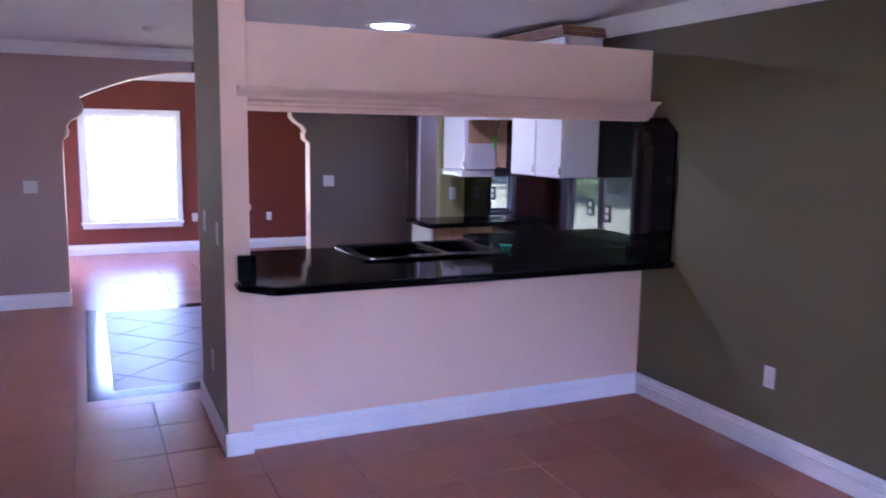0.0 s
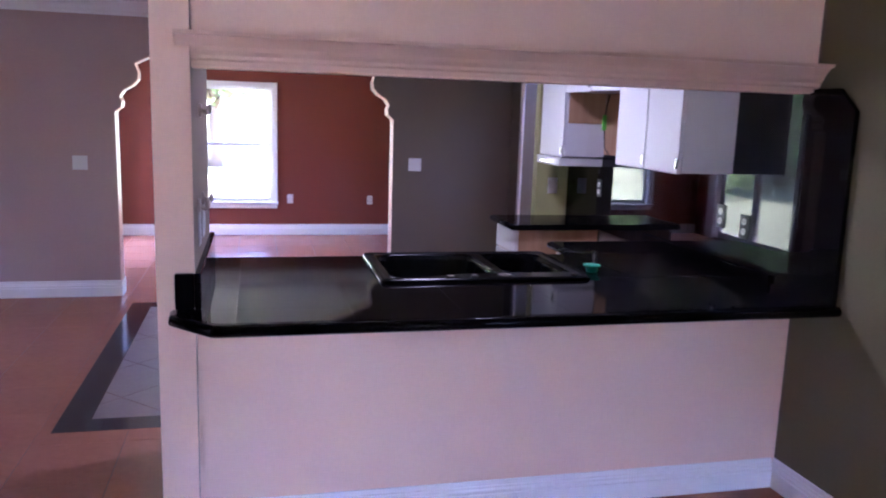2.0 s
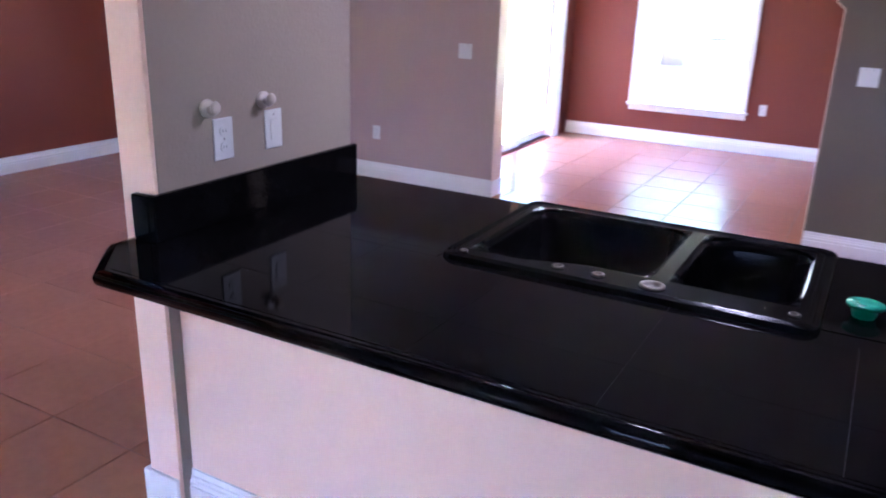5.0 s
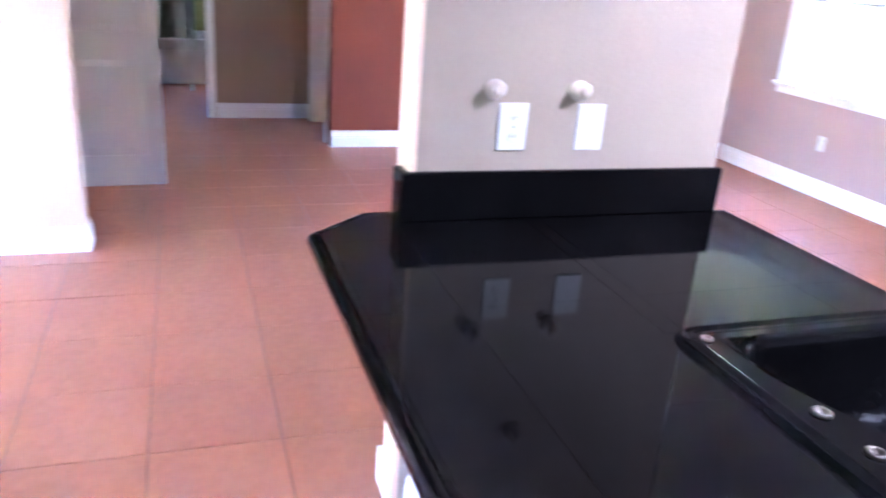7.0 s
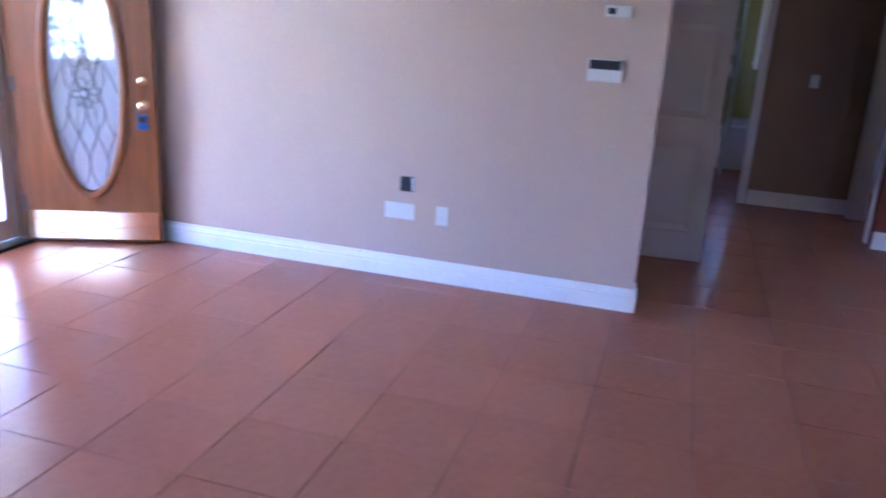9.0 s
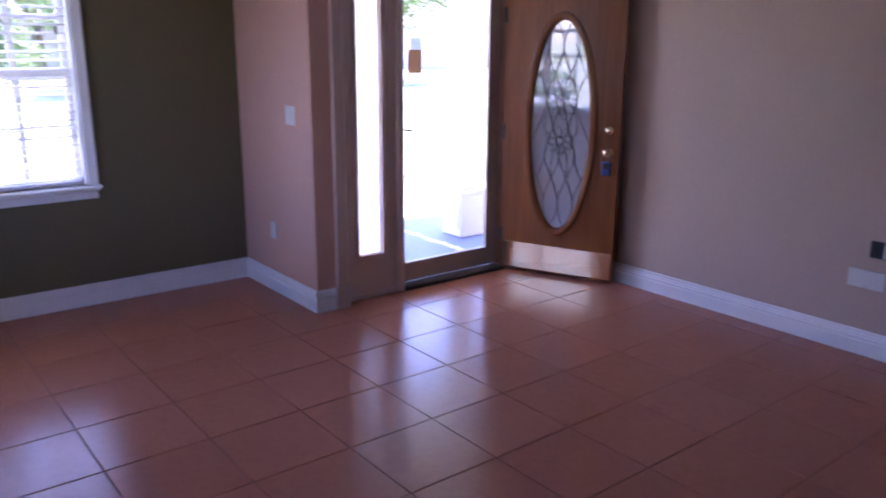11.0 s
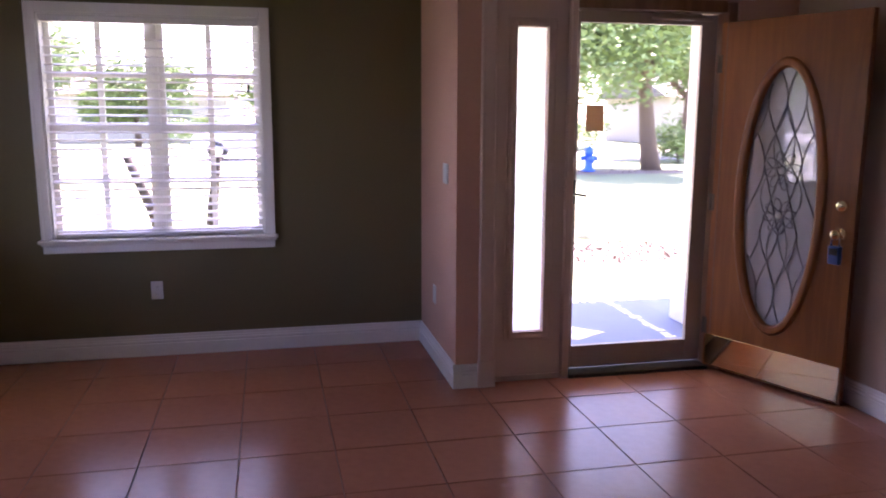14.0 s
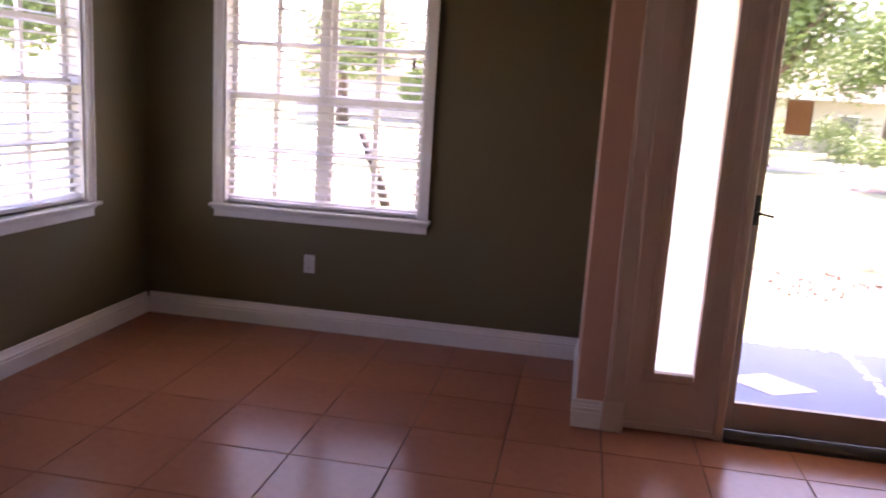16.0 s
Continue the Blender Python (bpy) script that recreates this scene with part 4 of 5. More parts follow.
    part("pull_cord", boxes(bx(u - 0.0015, -0.004, z1 - 0.4, u + 0.0015, -0.002, z1 - 0.05)), M["blind"], b)
    part("tassel", boxes(bx(u - 0.008, -0.008, z1 - 0.45, u + 0.008, 0.003, z1 - 0.4)), M["rubber"], b, "dark cord tassel")
    return t


window_unit("window_1", "x", SW[0], SW[1], SW[2], SW[3], YS, 1, T, "white double-hung window with glazing bars in the olive wall", blinds=True)
window_unit("window_2", "y", EW[0], EW[1], EW[2], EW[3], 0.0, -1, T, "white double-hung window with glazing bars in the side wall", blinds=True)
window_unit("window_3", "x", NW[0], NW[1], NW[2], NW[3], YN, -1, 0.16, "white double-hung window in the family room", cols=1, muntin=False)
window_unit("window_4", "x", RW[0], RW[1], RW[2], RW[3], YR, -1, T, "tall white double-hung window in the red wall", cols=1, muntin=False)
window_unit("window_6", "y", -0.2, 0.22, 1.2, 2.1, -10.9, 1, T, "white bathroom window", cols=1, muntin=False)
# out of view: added to let daylight into the bedroom and hall
window_unit("window_5", "x", -9.1, -8.4, 0.9, 2.1, 3.4, -1, T, "white bedroom window out of view, added to light the doorway", cols=1, muntin=False)

# sliding glass door of the red room
t = thing("sliding_door", (0, 0, 0), "white-framed sliding glass door in the red room", "sliding door", kind="structure")
xs = -4.05
part("casing", bevelled(boxes((xs, SL[0] - 0.08, 0, xs + 0.02, SL[0], SL[3] + 0.08), (xs, SL[1], 0, xs + 0.02, SL[1] + 0.2, SL[3] + 0.08), (xs, SL[0], SL[3], xs + 0.02, SL[1], SL[3] + 0.08)), 0.003, 1), M["white"], t)
ym = (SL[0] + SL[1]) / 2
for i, (y0, y1) in enumerate(((SL[0], ym + 0.04), (ym - 0.04, SL[1]))):
    x = xs - 0.05 - 0.035 * i
    s = part("panel", boxes((x - 0.015, y0, 0.02, x + 0.015, y0 + 0.06, SL[3]), (x - 0.015, y1 - 0.06, 0.02, x + 0.015, y1, SL[3]), (x - 0.015, y0 + 0.06, 0.02, x + 0.015, y1 - 0.06, 0.1), (x - 0.015, y0 + 0.06, SL[3] - 0.06, x + 0.015, y1 - 0.06, SL[3])), M["white"], t, "white door panel")
    p = part("pane", boxes((x - 0.002, y0 + 0.055, 0.095, x + 0.002, y1 - 0.055, SL[3] - 0.055)), M["glass"], s, "clear glass")
    p.visible_shadow = False
part("lining", boxes((xs - 0.129, SL[0] - 0.001, 0.0, xs - 0.001, SL[0] + 0.004, SL[3]), (xs - 0.129, SL[1] - 0.004, 0.0, xs - 0.001, SL[1] + 0.001, SL[3]), (xs - 0.129, SL[0] + 0.004, SL[3] - 0.004, xs - 0.001, SL[1] - 0.004, SL[3] + 0.001)), M["white"], t, "white lining of the opening")
part("track", boxes((xs - 0.11, SL[0], 0.0, xs - 0.005, SL[1], 0.02)), M["metal_frame"], t)

# ---- front door ----
YF = YD + 0.035           # face of the frame and sidelight
t = thing("door_1_frame", (0, 0, 0), "pinkish beige front door frame with a frosted sidelight", "door frame", kind="structure")
part("casing", bevelled(boxes((-3.035, YF + 0.065, 0.155, -2.945, YF + 0.088, 2.17)), 0.004, 1), M["frame"], t)
part("casing", bevelled(boxes((-4.55, YF + 0.065, 2.17, -2.945, YF + 0.088, 2.26)), 0.004, 1), M["frame"], t)
part("plinth_block", bevelled(boxes((-3.04, YF + 0.065, 0, -2.94, YF + 0.096, 0.155)), 0.004, 1), M["frame"], t)
part("backband", bevelled(boxes((-2.962, YF + 0.0885, 0.156, -2.945, YF + 0.1, 2.262)), 0.003, 2), M["frame"], t, "rounded outer band of the casing")
part("inner_bead", bevelled(boxes((-3.034, YF + 0.0885, 0.156, -3.02, YF + 0.094, 2.169)), 0.002, 2), M["frame"], t)
# sidelight panel round its glass
gx0, gx1, gz0, gz1 = -3.345, -3.165, 0.29, 2.0
sp = part("sidelight", boxes((-3.46, YF - 0.05, 0.02, gx0, YF, 2.17), (gx1, YF - 0.05, 0.02, -3.031, YF, 2.17), (gx0, YF - 0.05, 0.02, gx1, YF, gz0), (gx0, YF - 0.05, gz1, gx1, YF, 2.17)), M["frame"], t, "beige sidelight panel")
part("bead", bevelled(boxes((gx0 - 0.03, YF, gz0 - 0.03, gx0, YF + 0.014, gz1 + 0.03), (gx1, YF, gz0 - 0.03, gx1 + 0.03, YF + 0.014, gz1 + 0.03), (gx0, YF, gz0 - 0.03, gx1, YF + 0.014, gz0), (gx0, YF, gz1, gx1, YF + 0.014, gz1 + 0.03)), 0.003, 1), M["frame"], sp)
p = part("pane", boxes((gx0, YF - 0.03, gz0, gx1, YF - 0.024, gz1)), M["frost"], sp, "frosted glass pane")
p.visible_shadow = False
part("panel_step", bevelled(boxes((gx0 - 0.052, YF, gz0 - 0.052, gx0 - 0.044, YF + 0.006, gz1 + 0.052), (gx1 + 0.044, YF, gz0 - 0.052, gx1 + 0.052, YF + 0.006, gz1 + 0.052), (gx0 - 0.044, YF, gz0 - 0.052, gx1 + 0.044, YF + 0.006, gz0 - 0.044), (gx0 - 0.044, YF, gz1 + 0.044, gx1 + 0.044, YF + 0.006, gz1 + 0.052)), 0.002, 1), M["frame"], sp)
part("jamb_bead", tube([(-3.462, YF + 0.03, 0.03), (-3.462, YF + 0.03, 2.165)], 0.009, 10), M["frame"], t, "rounded bead on the jamb", True)
part("base_trim", boxes((-3.46, YF, 0.0, -3.041, YF + 0.012, 0.03)), M["frame"], t)
part("jamb", bevelled(boxes((-3.505, YF - 0.1, 0.0, -3.461, YF + 0.03, 2.17)), 0.003, 1), M["frame"], t)
part("jamb", bevelled(boxes((-4.459, YF - 0.1, 0.0, -4.405, YF + 0.05, 2.16)), 0.003, 1), M["oakframe"], t, "brown stained jamb")
part("head", boxes((-4.405, YF - 0.1, 2.106, -3.505, YF + 0.03, 2.169)), M["oakframe"], t, "brown stained head")
part("threshold", bevelled(boxes((-4.405, YF - 0.1, -0.01, -3.505, YF + 0.05, 0.022)), 0.004, 1), M["threshold"], t, "dark threshold")

sx0, sx1, ys = -4.40, -3.51, YF - 0.07
t = thing("storm_door", (0, 0, 0), "closed aluminium storm door with a full glass pane", "storm door")
part("stile", bevelled(boxes((sx1 - 0.045, ys - 0.015, 0.03, sx1, ys + 0.015, 2.1)), 0.003, 1), M["metal_frame"], t)
part("stile", bevelled(boxes((sx0, ys - 0.015, 0.03, sx0 + 0.10, ys + 0.015, 2.1)), 0.003, 1), M["metal_frame"], t)
part("rail", bevelled(boxes((sx0 + 0.1, ys - 0.015, 0.03, sx1 - 0.045, ys + 0.015, 0.165)), 0.003, 1), M["metal_frame"], t)
part("rail", bevelled(boxes((sx0 + 0.1, ys - 0.015, 2.04, sx1 - 0.045, ys + 0.015, 2.105)), 0.003, 1), M["metal_frame"], t)
p = part("pane", boxes((sx0 + 0.095, ys - 0.003, 0.16, sx1 - 0.04, ys + 0.003, 2.045)), M["glass"], t, "clear glass")
p.visible_shadow = False
h = part("handle", bevelled(boxes((sx1 - 0.04, ys + 0.015, 1.02, sx1 - 0.012, ys + 0.03, 1.16)), 0.004, 1), M["black"], t, "black latch plate")
part("lever", tube([(sx1 - 0.026, ys + 0.03, 1.08), (sx1 - 0.026, ys + 0.06, 1.08), (sx1 - 0.09, ys + 0.065, 1.07)], 0.007, 8), M["black"], h, "curved black lever", True)
part("closer", tube([(sx0 + 0.05, ys + 0.03, 2.075), (sx0 + 0.42, ys + 0.03, 2.075)], 0.014, 10), M["metal_frame"], t, "tube closer along the top", True)
t = thing("paper_notice", (-3.65, ys, 1.5), "orange-brown paper notice stuck on the storm door glass", "notice")
part("sheet", boxes((-3.715, ys + 0.0035, 1.435, -3.605, ys + 0.0045, 1.585)), M["paper"], t)


def front_door():
    t = thing("door_1", (0, 0, 0), "open varnished oak front door with oval leaded glass", "door")
    Wd, Hd, th = 0.85, 2.03, 0.045
    cx, cz, ea, eb = 0.422, 1.05, 0.212, 0.712          # oval glass
    bm = bmesh.new()
    n = 48
    ring = [(cx + (ea + 0.02) * math.cos(2 * math.pi * i / n), cz + (eb + 0.02) * math.sin(2 * math.pi * i / n)) for i in range(n)]
    # slab with an oval hole: outer edge points matched by angle
    outer = []
    for x, z in ring:
        dx, dz = x - cx, z - cz
        k = min((Wd - cx if dx > 0 else cx) / max(abs(dx), 1e-6), (Hd - cz if dz > 0 else cz) / max(abs(dz), 1e-6))
        outer.append((cx + dx * k, cz + dz * k))
    corners = [(Wd, Hd), (0, Hd), (0, 0), (Wd, 0)]
    for c in corners:
        i = min(range(n), key=lambda j: (outer[j][0] - c[0]) ** 2 + (outer[j][1] - c[1]) ** 2)
        outer[i] = c
    vs = []
    for y in (0.0, th):
        vs.append(([bm.verts.new((x, y, z)) for x, z in outer], [bm.verts.new((x, y, z)) for x, z in ring]))
    for o, r in vs:
        for i in range(n):
            j = (i + 1) % n
            bm.faces.new((o[i], o[j], r[j], r[i]))
    for i in range(n):
        j = (i + 1) % n
        bm.faces.new((vs[0][0][i], vs[0][0][j], vs[1][0][j], vs[1][0][i]))
        bm.faces.new((vs[0][1][i], vs[0][1][j], vs[1][1][j], vs[1][1][i]))
    bmesh.ops.recalc_face_normals(bm, faces=bm.faces[:])
    part("slab", bm, M["oak"], t, "varnished oak slab with vertical grain")
    # moulded oval frame on both faces
    for side in (-1, 1):
        bm = bmesh.new()
        prof = [(0.058, 0.0), (0.054, 0.012), (0.042, 0.02), (0.03, 0.014), (0.018, 0.017), (0.004, 0.008), (0.0, -0.01)]
        loops = []
        m = 64
        for off, d in prof:
            y = (-d if side < 0 else th + d)
            loops.append([bm.verts.new((cx + (ea + off) * math.cos(2 * math.pi * i / m), y, cz + (eb + off) * math.sin(2 * math.pi * i / m))) for i in range(m)])
        for a, b in zip(loops, loops[1:]):
            for i in range(m):
                bm.faces.new((a[i], a[(i + 1) % m], b[(i + 1) % m], b[i]))
        bmesh.ops.recalc_face_normals(bm, faces=bm.faces[:])
        part("oval_frame", bm, M["oak"], t, "moulded oak oval frame", True)
    gl = bmesh.new()
    m = 64
    for y in (0.019, 0.026):
        gl.faces.new([gl.verts.new((cx + (ea + 0.01) * math.cos(2 * math.pi * i / m), y, cz + (eb + 0.01) * math.sin(2 * math.pi * i / m))) for i in range(m)])
    g = part("pane", gl, M["leaded"], t, "bevelled oval glass")
    g.visible_shadow = False
    # lead cames: ogee net with a flower in the middle

    def inside(x, z):
        return ((x - cx) / ea) ** 2 + ((z - cz) / eb) ** 2 < 0.985

    def came(pts, r=0.0035):
        seg = []
        for q in pts + [None]:
            if q and inside(*q):
                seg.append((q[0], 0.017, q[1]))
            else:
                if len(seg) > 1:
                    part("came", tube(seg, r, 6), M["lead"], g, "", True)
                seg = []
    for k in range(-2, 3):
        for s in (-1, 1):
            came([(cx + (k + 0.5 * s) * 0.11 + s * 0.055 * math.sin(v / 0.36 * math.pi), cz + v) for v in [i * 0.03 - 0.75 for i in range(51)] if abs(v) > 0.16 or abs(k) > 1])
    for v0, R in ((-0.09, 0.1), (0.16, 0.11)):
        for p in range(8):
            a = p * math.pi / 4 + 0.2
            pts = []
            for i in range(13):
                u = i / 12 * 2 * math.pi
                rr, ww = R * 0.5 * (1 - math.cos(u)), R * 0.22 * math.sin(u)
                pts.append((cx + rr * math.cos(a) - ww * math.sin(a), cz + v0 + rr * math.sin(a) + ww * math.cos(a)))
            came(pts, 0.003)
        part("bevel_jewel", lathe([(0.004, 0.0), (0.018, 0.003), (0.026, 0.008)], 12, "y", (cx, 0.009, cz + v0)), M["leaded"], g, "cut glass jewel", True)
    for s in (-1, 1):
        for v0, w in ((0.3, 0.06), (-0.28, 0.06), (0.02, 0.12)):
            came([(cx + s * w * math.sin(i / 20 * math.pi), cz + v0 + 0.22 * (i / 20 - 0.5) * 2) for i in range(21)], 0.003)
    # brass kick plate, locks and hinges
    kp = part("kick_plate", bevelled(boxes((0.012, -0.003, 0.01, Wd - 0.012, -0.0004, 0.20)), 0.001, 1), M["brass"], t, "polished brass kick plate")
    for x in (0.03, 0.45, 0.85):
        for z in (0.03, 0.18):
            part("screw", lathe([(0.004, -0.004), (0.004, -0.002)], 8, "y", (x, 0, z)), M["brass"], kp)
    part("deadbolt", lathe([(0.012, -0.03), (0.028, -0.022), (0.033, -0.006), (0.033, 0.0)], 20, "y", (Wd - 0.07, 0, 1.05)), M["brass"], t, "brass deadbolt", True)
    part("knob", lathe([(0.012, -0.07), (0.026, -0.062), (0.029, -0.048), (0.02, -0.034), (0.012, -0.026), (0.012, -0.01), (0.032, -0.006), (0.032, 0)], 20, "y", (Wd - 0.07, 0, 0.905)), M["brass"], t, "round brass knob", True)
    for z in (0.25, 1.0, 1.8):
        part("hinge", boxes((-0.006, -0.004, z - 0.05, 0.014, -0.0005, z + 0.05), (-0.014, -0.01, z - 0.05, -0.004, 0.0, z + 0.05)), M["darksteel"], t, "tarnished hinge")
    d = pose(-4.392, -4.955, 0.02, 0, 0, 113.0)
    t.matrix_basis = d
    k = thing("key_lockbox", (0, 0, 0), "blue and black key lockbox hanging from the brass knob", "lockbox")
    part("body", bevelled(boxes((Wd - 0.1, -0.055, 0.75, Wd - 0.04, -0.02, 0.845)), 0.006, 2), M["bluep"], k, "blue vinyl body")
    part("shackle", tube([(Wd - 0.092, -0.038, 0.84), (Wd - 0.09, -0.04, 0.89), (Wd - 0.07, -0.04, 0.915), (Wd - 0.05, -0.04, 0.89), (Wd - 0.048, -0.038, 0.84)], 0.005, 8), M["chrome"], k, "steel shackle", True)
    part("dial", boxes((Wd - 0.092, -0.058, 0.8, Wd - 0.048, -0.0551, 0.835)), M["black"], k, "black dial cover")
    k.matrix_basis = d


front_door()

# ---- hall ----


def panel_door(name, w, label):
    t = thing(name, (0, 0, 0), label, "door")
    h, th = 2.02, 0.045
    part("slab", bevelled(boxes((0, 0.015, 0.0, w, th - 0.015, h)), 0.002, 1), M["closet"], t)
    st = 0.09
    rows = ((0.0, 0.20), (0.82, 0.98), (1.60, 1.70), (1.93, 2.02))
    for f0, f1 in ((0.0, 0.015), (th - 0.015, th)):
        part("stile", boxes((0, f0, 0, st, f1, h)), M["closet"], t)
        part("stile", boxes((w - st, f0, 0, w, f1, h)), M["closet"], t)
        for a, b in rows:
            part("rail", boxes((st, f0, a, w - st, f1, b)), M["closet"], t)
        for (a, b), (c, d) in zip(rows, rows[1:]):
            yb, yt = (f1, f0 + 0.004) if f0 == 0 else (f0, f1 - 0.004)
            bm = bmesh.new()
            rings = []
            for ins, y in ((0.012, yb), (0.05, yt)):
                rings.append([bm.verts.new(q) for q in ((st + ins, y, b + ins), (w - st - ins, y, b + ins), (w - st - ins, y, c - ins), (st + ins, y, c - ins))])
            bm.faces.new(rings[1])
            for m in range(4):
                bm.faces.new((rings[0][m], rings[0][(m + 1) % 4], rings[1][(m + 1) % 4], rings[1][m]))
            bmesh.ops.recalc_face_normals(bm, faces=bm.faces[:])
            part("raised_panel", bm, M["closet"], t)
    return t


cd = panel_door("door_2", 0.66, "open white panelled closet door leaf")
part("knob", lathe([(0.01, 0), (0.01, 0.02), (0.022, 0.028), (0.02, 0.045)], 14, "y", (0.61, 0.045, 0.95)), M["chrome"], cd, "small round knob", True)
cd.matrix_basis = pose(-5.97, -1.39, 0.015, 0, 0, 94)


def casing(name, axis, a0, a1, at, side, top, label):
    t = thing(name, (0, 0, 0), label, "door casing", kind="structure")
    for u0, u1, z0, z1 in ((a0 - 0.07, a0, 0, top + 0.07), (a1, a1 + 0.07, 0, top + 0.07), (a0, a1, top, top + 0.07)):
        b = (u0, at, z0, u1, at + side * 0.018, z1) if axis == "x" else (at, u0, z0, at + side * 0.018, u1, z1)
        part("board", bevelled(boxes(b), 0.004, 1), M["white"], t)
    return t


casing("door_3_casing", "x", -8.12, -7.305, 0.56, -1, 2.05, "white casing round the bedroom doorway")
j3 = bpy.data.objects["door_3_casing"]
for x0, x1 in ((-8.121, -8.105), (-7.32, -7.304)):
    part("jamb", boxes((x0, 0.5615, 0.0, x1, 0.56 + T, 2.05)), M["white"], j3)
casing("door_4_casing", "y", -1.05, -0.38, -8.28, 1, 2.05, "white casing round the bathroom doorway")
casing("door_5_casing", "y", 2.85, 3.72, 0.0, -1, 2.05, "white casing round the pantry doorway")
t = thing("shower_curtain", (-10.2, -0.6, 0.3), "pale green shower curtain over the bath", "curtain")
bm = bmesh.new()
pv = []
for i in range(41):
    y = -1.05 + i * 0.015
    x = -10.15 + 0.03 * math.sin(i * 1.3)
    pv.append((bm.verts.new((x, y, 0.38)), bm.verts.new((x + 0.004, y, 2.0))))
for a, b in zip(pv, pv[1:]):
    bm.faces.new((a[0], b[0], b[1], a[1]))
o = part("cloth", bm, mat("pale_green_cloth", (0.40, 0.47, 0.34), 0.6, var=0.15), t, "", True)
o.modifiers.new("thick", "SOLIDIFY").thickness = 0.006
part("rod", tube([(-10.15, -1.1, 2.02), (-10.15, 0.29, 2.02)], 0.012, 8), M["chrome"], t, "steel rod", True)
t = thing("shelving_unit", (-9.8, -0.72, 0), "white open shelving unit with four boards in the bathroom", "shelf")
for x, y in ((-9.9, -0.97), (-9.9, -0.5), (-9.72, -0.97), (-9.72, -0.5)):
    part("post", bevelled(boxes((x - 0.012, y - 0.012, 0.0, x + 0.012, y + 0.012, 1.95)), 0.003, 1), M["cab"], t)
for z in (1.06, 1.30, 1.56, 1.90):
    part("shelf_board", bevelled(boxes((-9.912, -0.955, z, -9.708, -0.515, z + 0.024)), 0.003, 1), M["cab"], t)
part("back_panel", boxes((-9.909, -0.955, 1.085, -9.903, -0.515, 1.2), (-9.909, -0.955, 1.325, -9.903, -0.515, 1.46)), M["cab"], t)
t = thing("bathtub", (-10.5, -0.4, 0), "white bathtub with a panelled front", "bathtub")
part("front", bevelled(boxes((-10.2, -1.1, 0.0, -10.13, 0.29, 0.5)), 0.01, 2), M["cab"], t)
part("back", bevelled(boxes((-10.89, -1.1, 0.0, -10.8, 0.29, 0.52)), 0.01, 2), M["cab"], t)
part("bottom", boxes((-10.8, -1.1, 0.05, -10.2, 0.29, 0.12)), M["cab"], t)

# ---- outside ----
GZ = -0.14
gm = bmesh.new()
gs = 24
for i in range(gs):
    for j in range(gs):
        x0, x1 = -420 + 840 * i / gs, -420 + 840 * (i + 1) / gs
        y0, y1 = -420 + 840 * j / gs, -420 + 840 * (j + 1) / gs
        gm.faces.new([gm.verts.new(p) for p in ((x0, y0, GZ), (x1, y0, GZ), (x1, y1, GZ), (x0, y1, GZ))])
bmesh.ops.remove_doubles(gm, verts=gm.verts[:], dist=0.01)
structure("ground", gm, M["grass"], "dry sunlit lawn round the house", "lawn")
structure("road", boxes((-90, -36.0, GZ, 70, -28.5, GZ + 0.02)), M["road"], "pale concrete street past the lawn", "road")
structure("driveway", boxes((3.0, -28.5, GZ, 8.0, -6.5, GZ + 0.025)), M["road"], "pale concrete driveway", "driveway")
structure("porch", bevelled(boxes((-6.4, -7.12, GZ - 0.02, XP - T, YD - 0.062, -0.055)), 0.01, 1), M["concrete"], "blue-grey painted porch slab with white stripes", "porch")
pc = bpy.data.objects["porch"]
WS = mat("white_speckled_stripe", (0.7, 0.7, 0.72), 0.7, var=0.3, scale=20, fine=90)
_rs = random.Random(5)
for b in ((-6.2, -6.95, -4.6, -6.88), (-4.67, -6.88, -4.6, -5.15), (-3.2, -6.95, -3.13, -5.15), (-4.6, -6.95, -3.2, -6.88)):
    sm = bmesh.new()
    along = 0 if b[2] - b[0] > b[3] - b[1] else 1
    u = b[along]
    while u < b[2 + along] - 0.03:
        w = _rs.uniform(0.03, 0.075)
        lo, hi = b[1 - along] + _rs.uniform(-0.015, 0.02), b[3 - along] + _rs.uniform(-0.02, 0.015)
        box(sm, *((u, lo, -0.056, u + w, hi, -0.0515) if along == 0 else (lo, u, -0.056, hi, u + w, -0.0515)))
        u += w + _rs.uniform(0.008, 0.04)
    part("stripe", sm, WS, pc, "row of white speckled chips")
dm = bmesh.new()
for i, j in ((0, 0), (0, 1), (1, 0), (1, 1)):
    c = Vector((-3.955, -6.03))
    u, v = Vector((0.145, 0.08)), Vector((-0.124, 0.124))
    pz = []
    for a, b in ((0.03, 0.03), (0.97, 0.03), (0.97, 0.97), (0.03, 0.97)):
        q = c + u * (i + a - 1) + v * (j + b - 1)
        pz.append((q.x, q.y))
    vb = [dm.verts.new((x, y, -0.056)) for x, y in pz]
    vt = [dm.verts.new((x, y, -0.051)) for x, y in pz]
    dm.faces.new(vt)
    for k in range(4):
        dm.faces.new((vb[k], vb[(k + 1) % 4], vt[(k + 1) % 4], vt[k]))
part("diamond_tiles", dm, WS, pc, "four pale tiles set as a diamond")
structure("porch_ceiling", boxes((-6.4, -7.95, 2.42, XP - T, YD - 0.07, 2.475)), M["stucco"], "white porch ceiling", "ceiling")
t = thing("porch_column", (-5.03, -6.15, GZ), "white square porch column on a panelled base", "column")
part("base", bevelled(boxes((-5.17, -6.29, -0.055, -4.89, -6.01, 0.33)), 0.01, 1), M["white"], t, "panelled base")
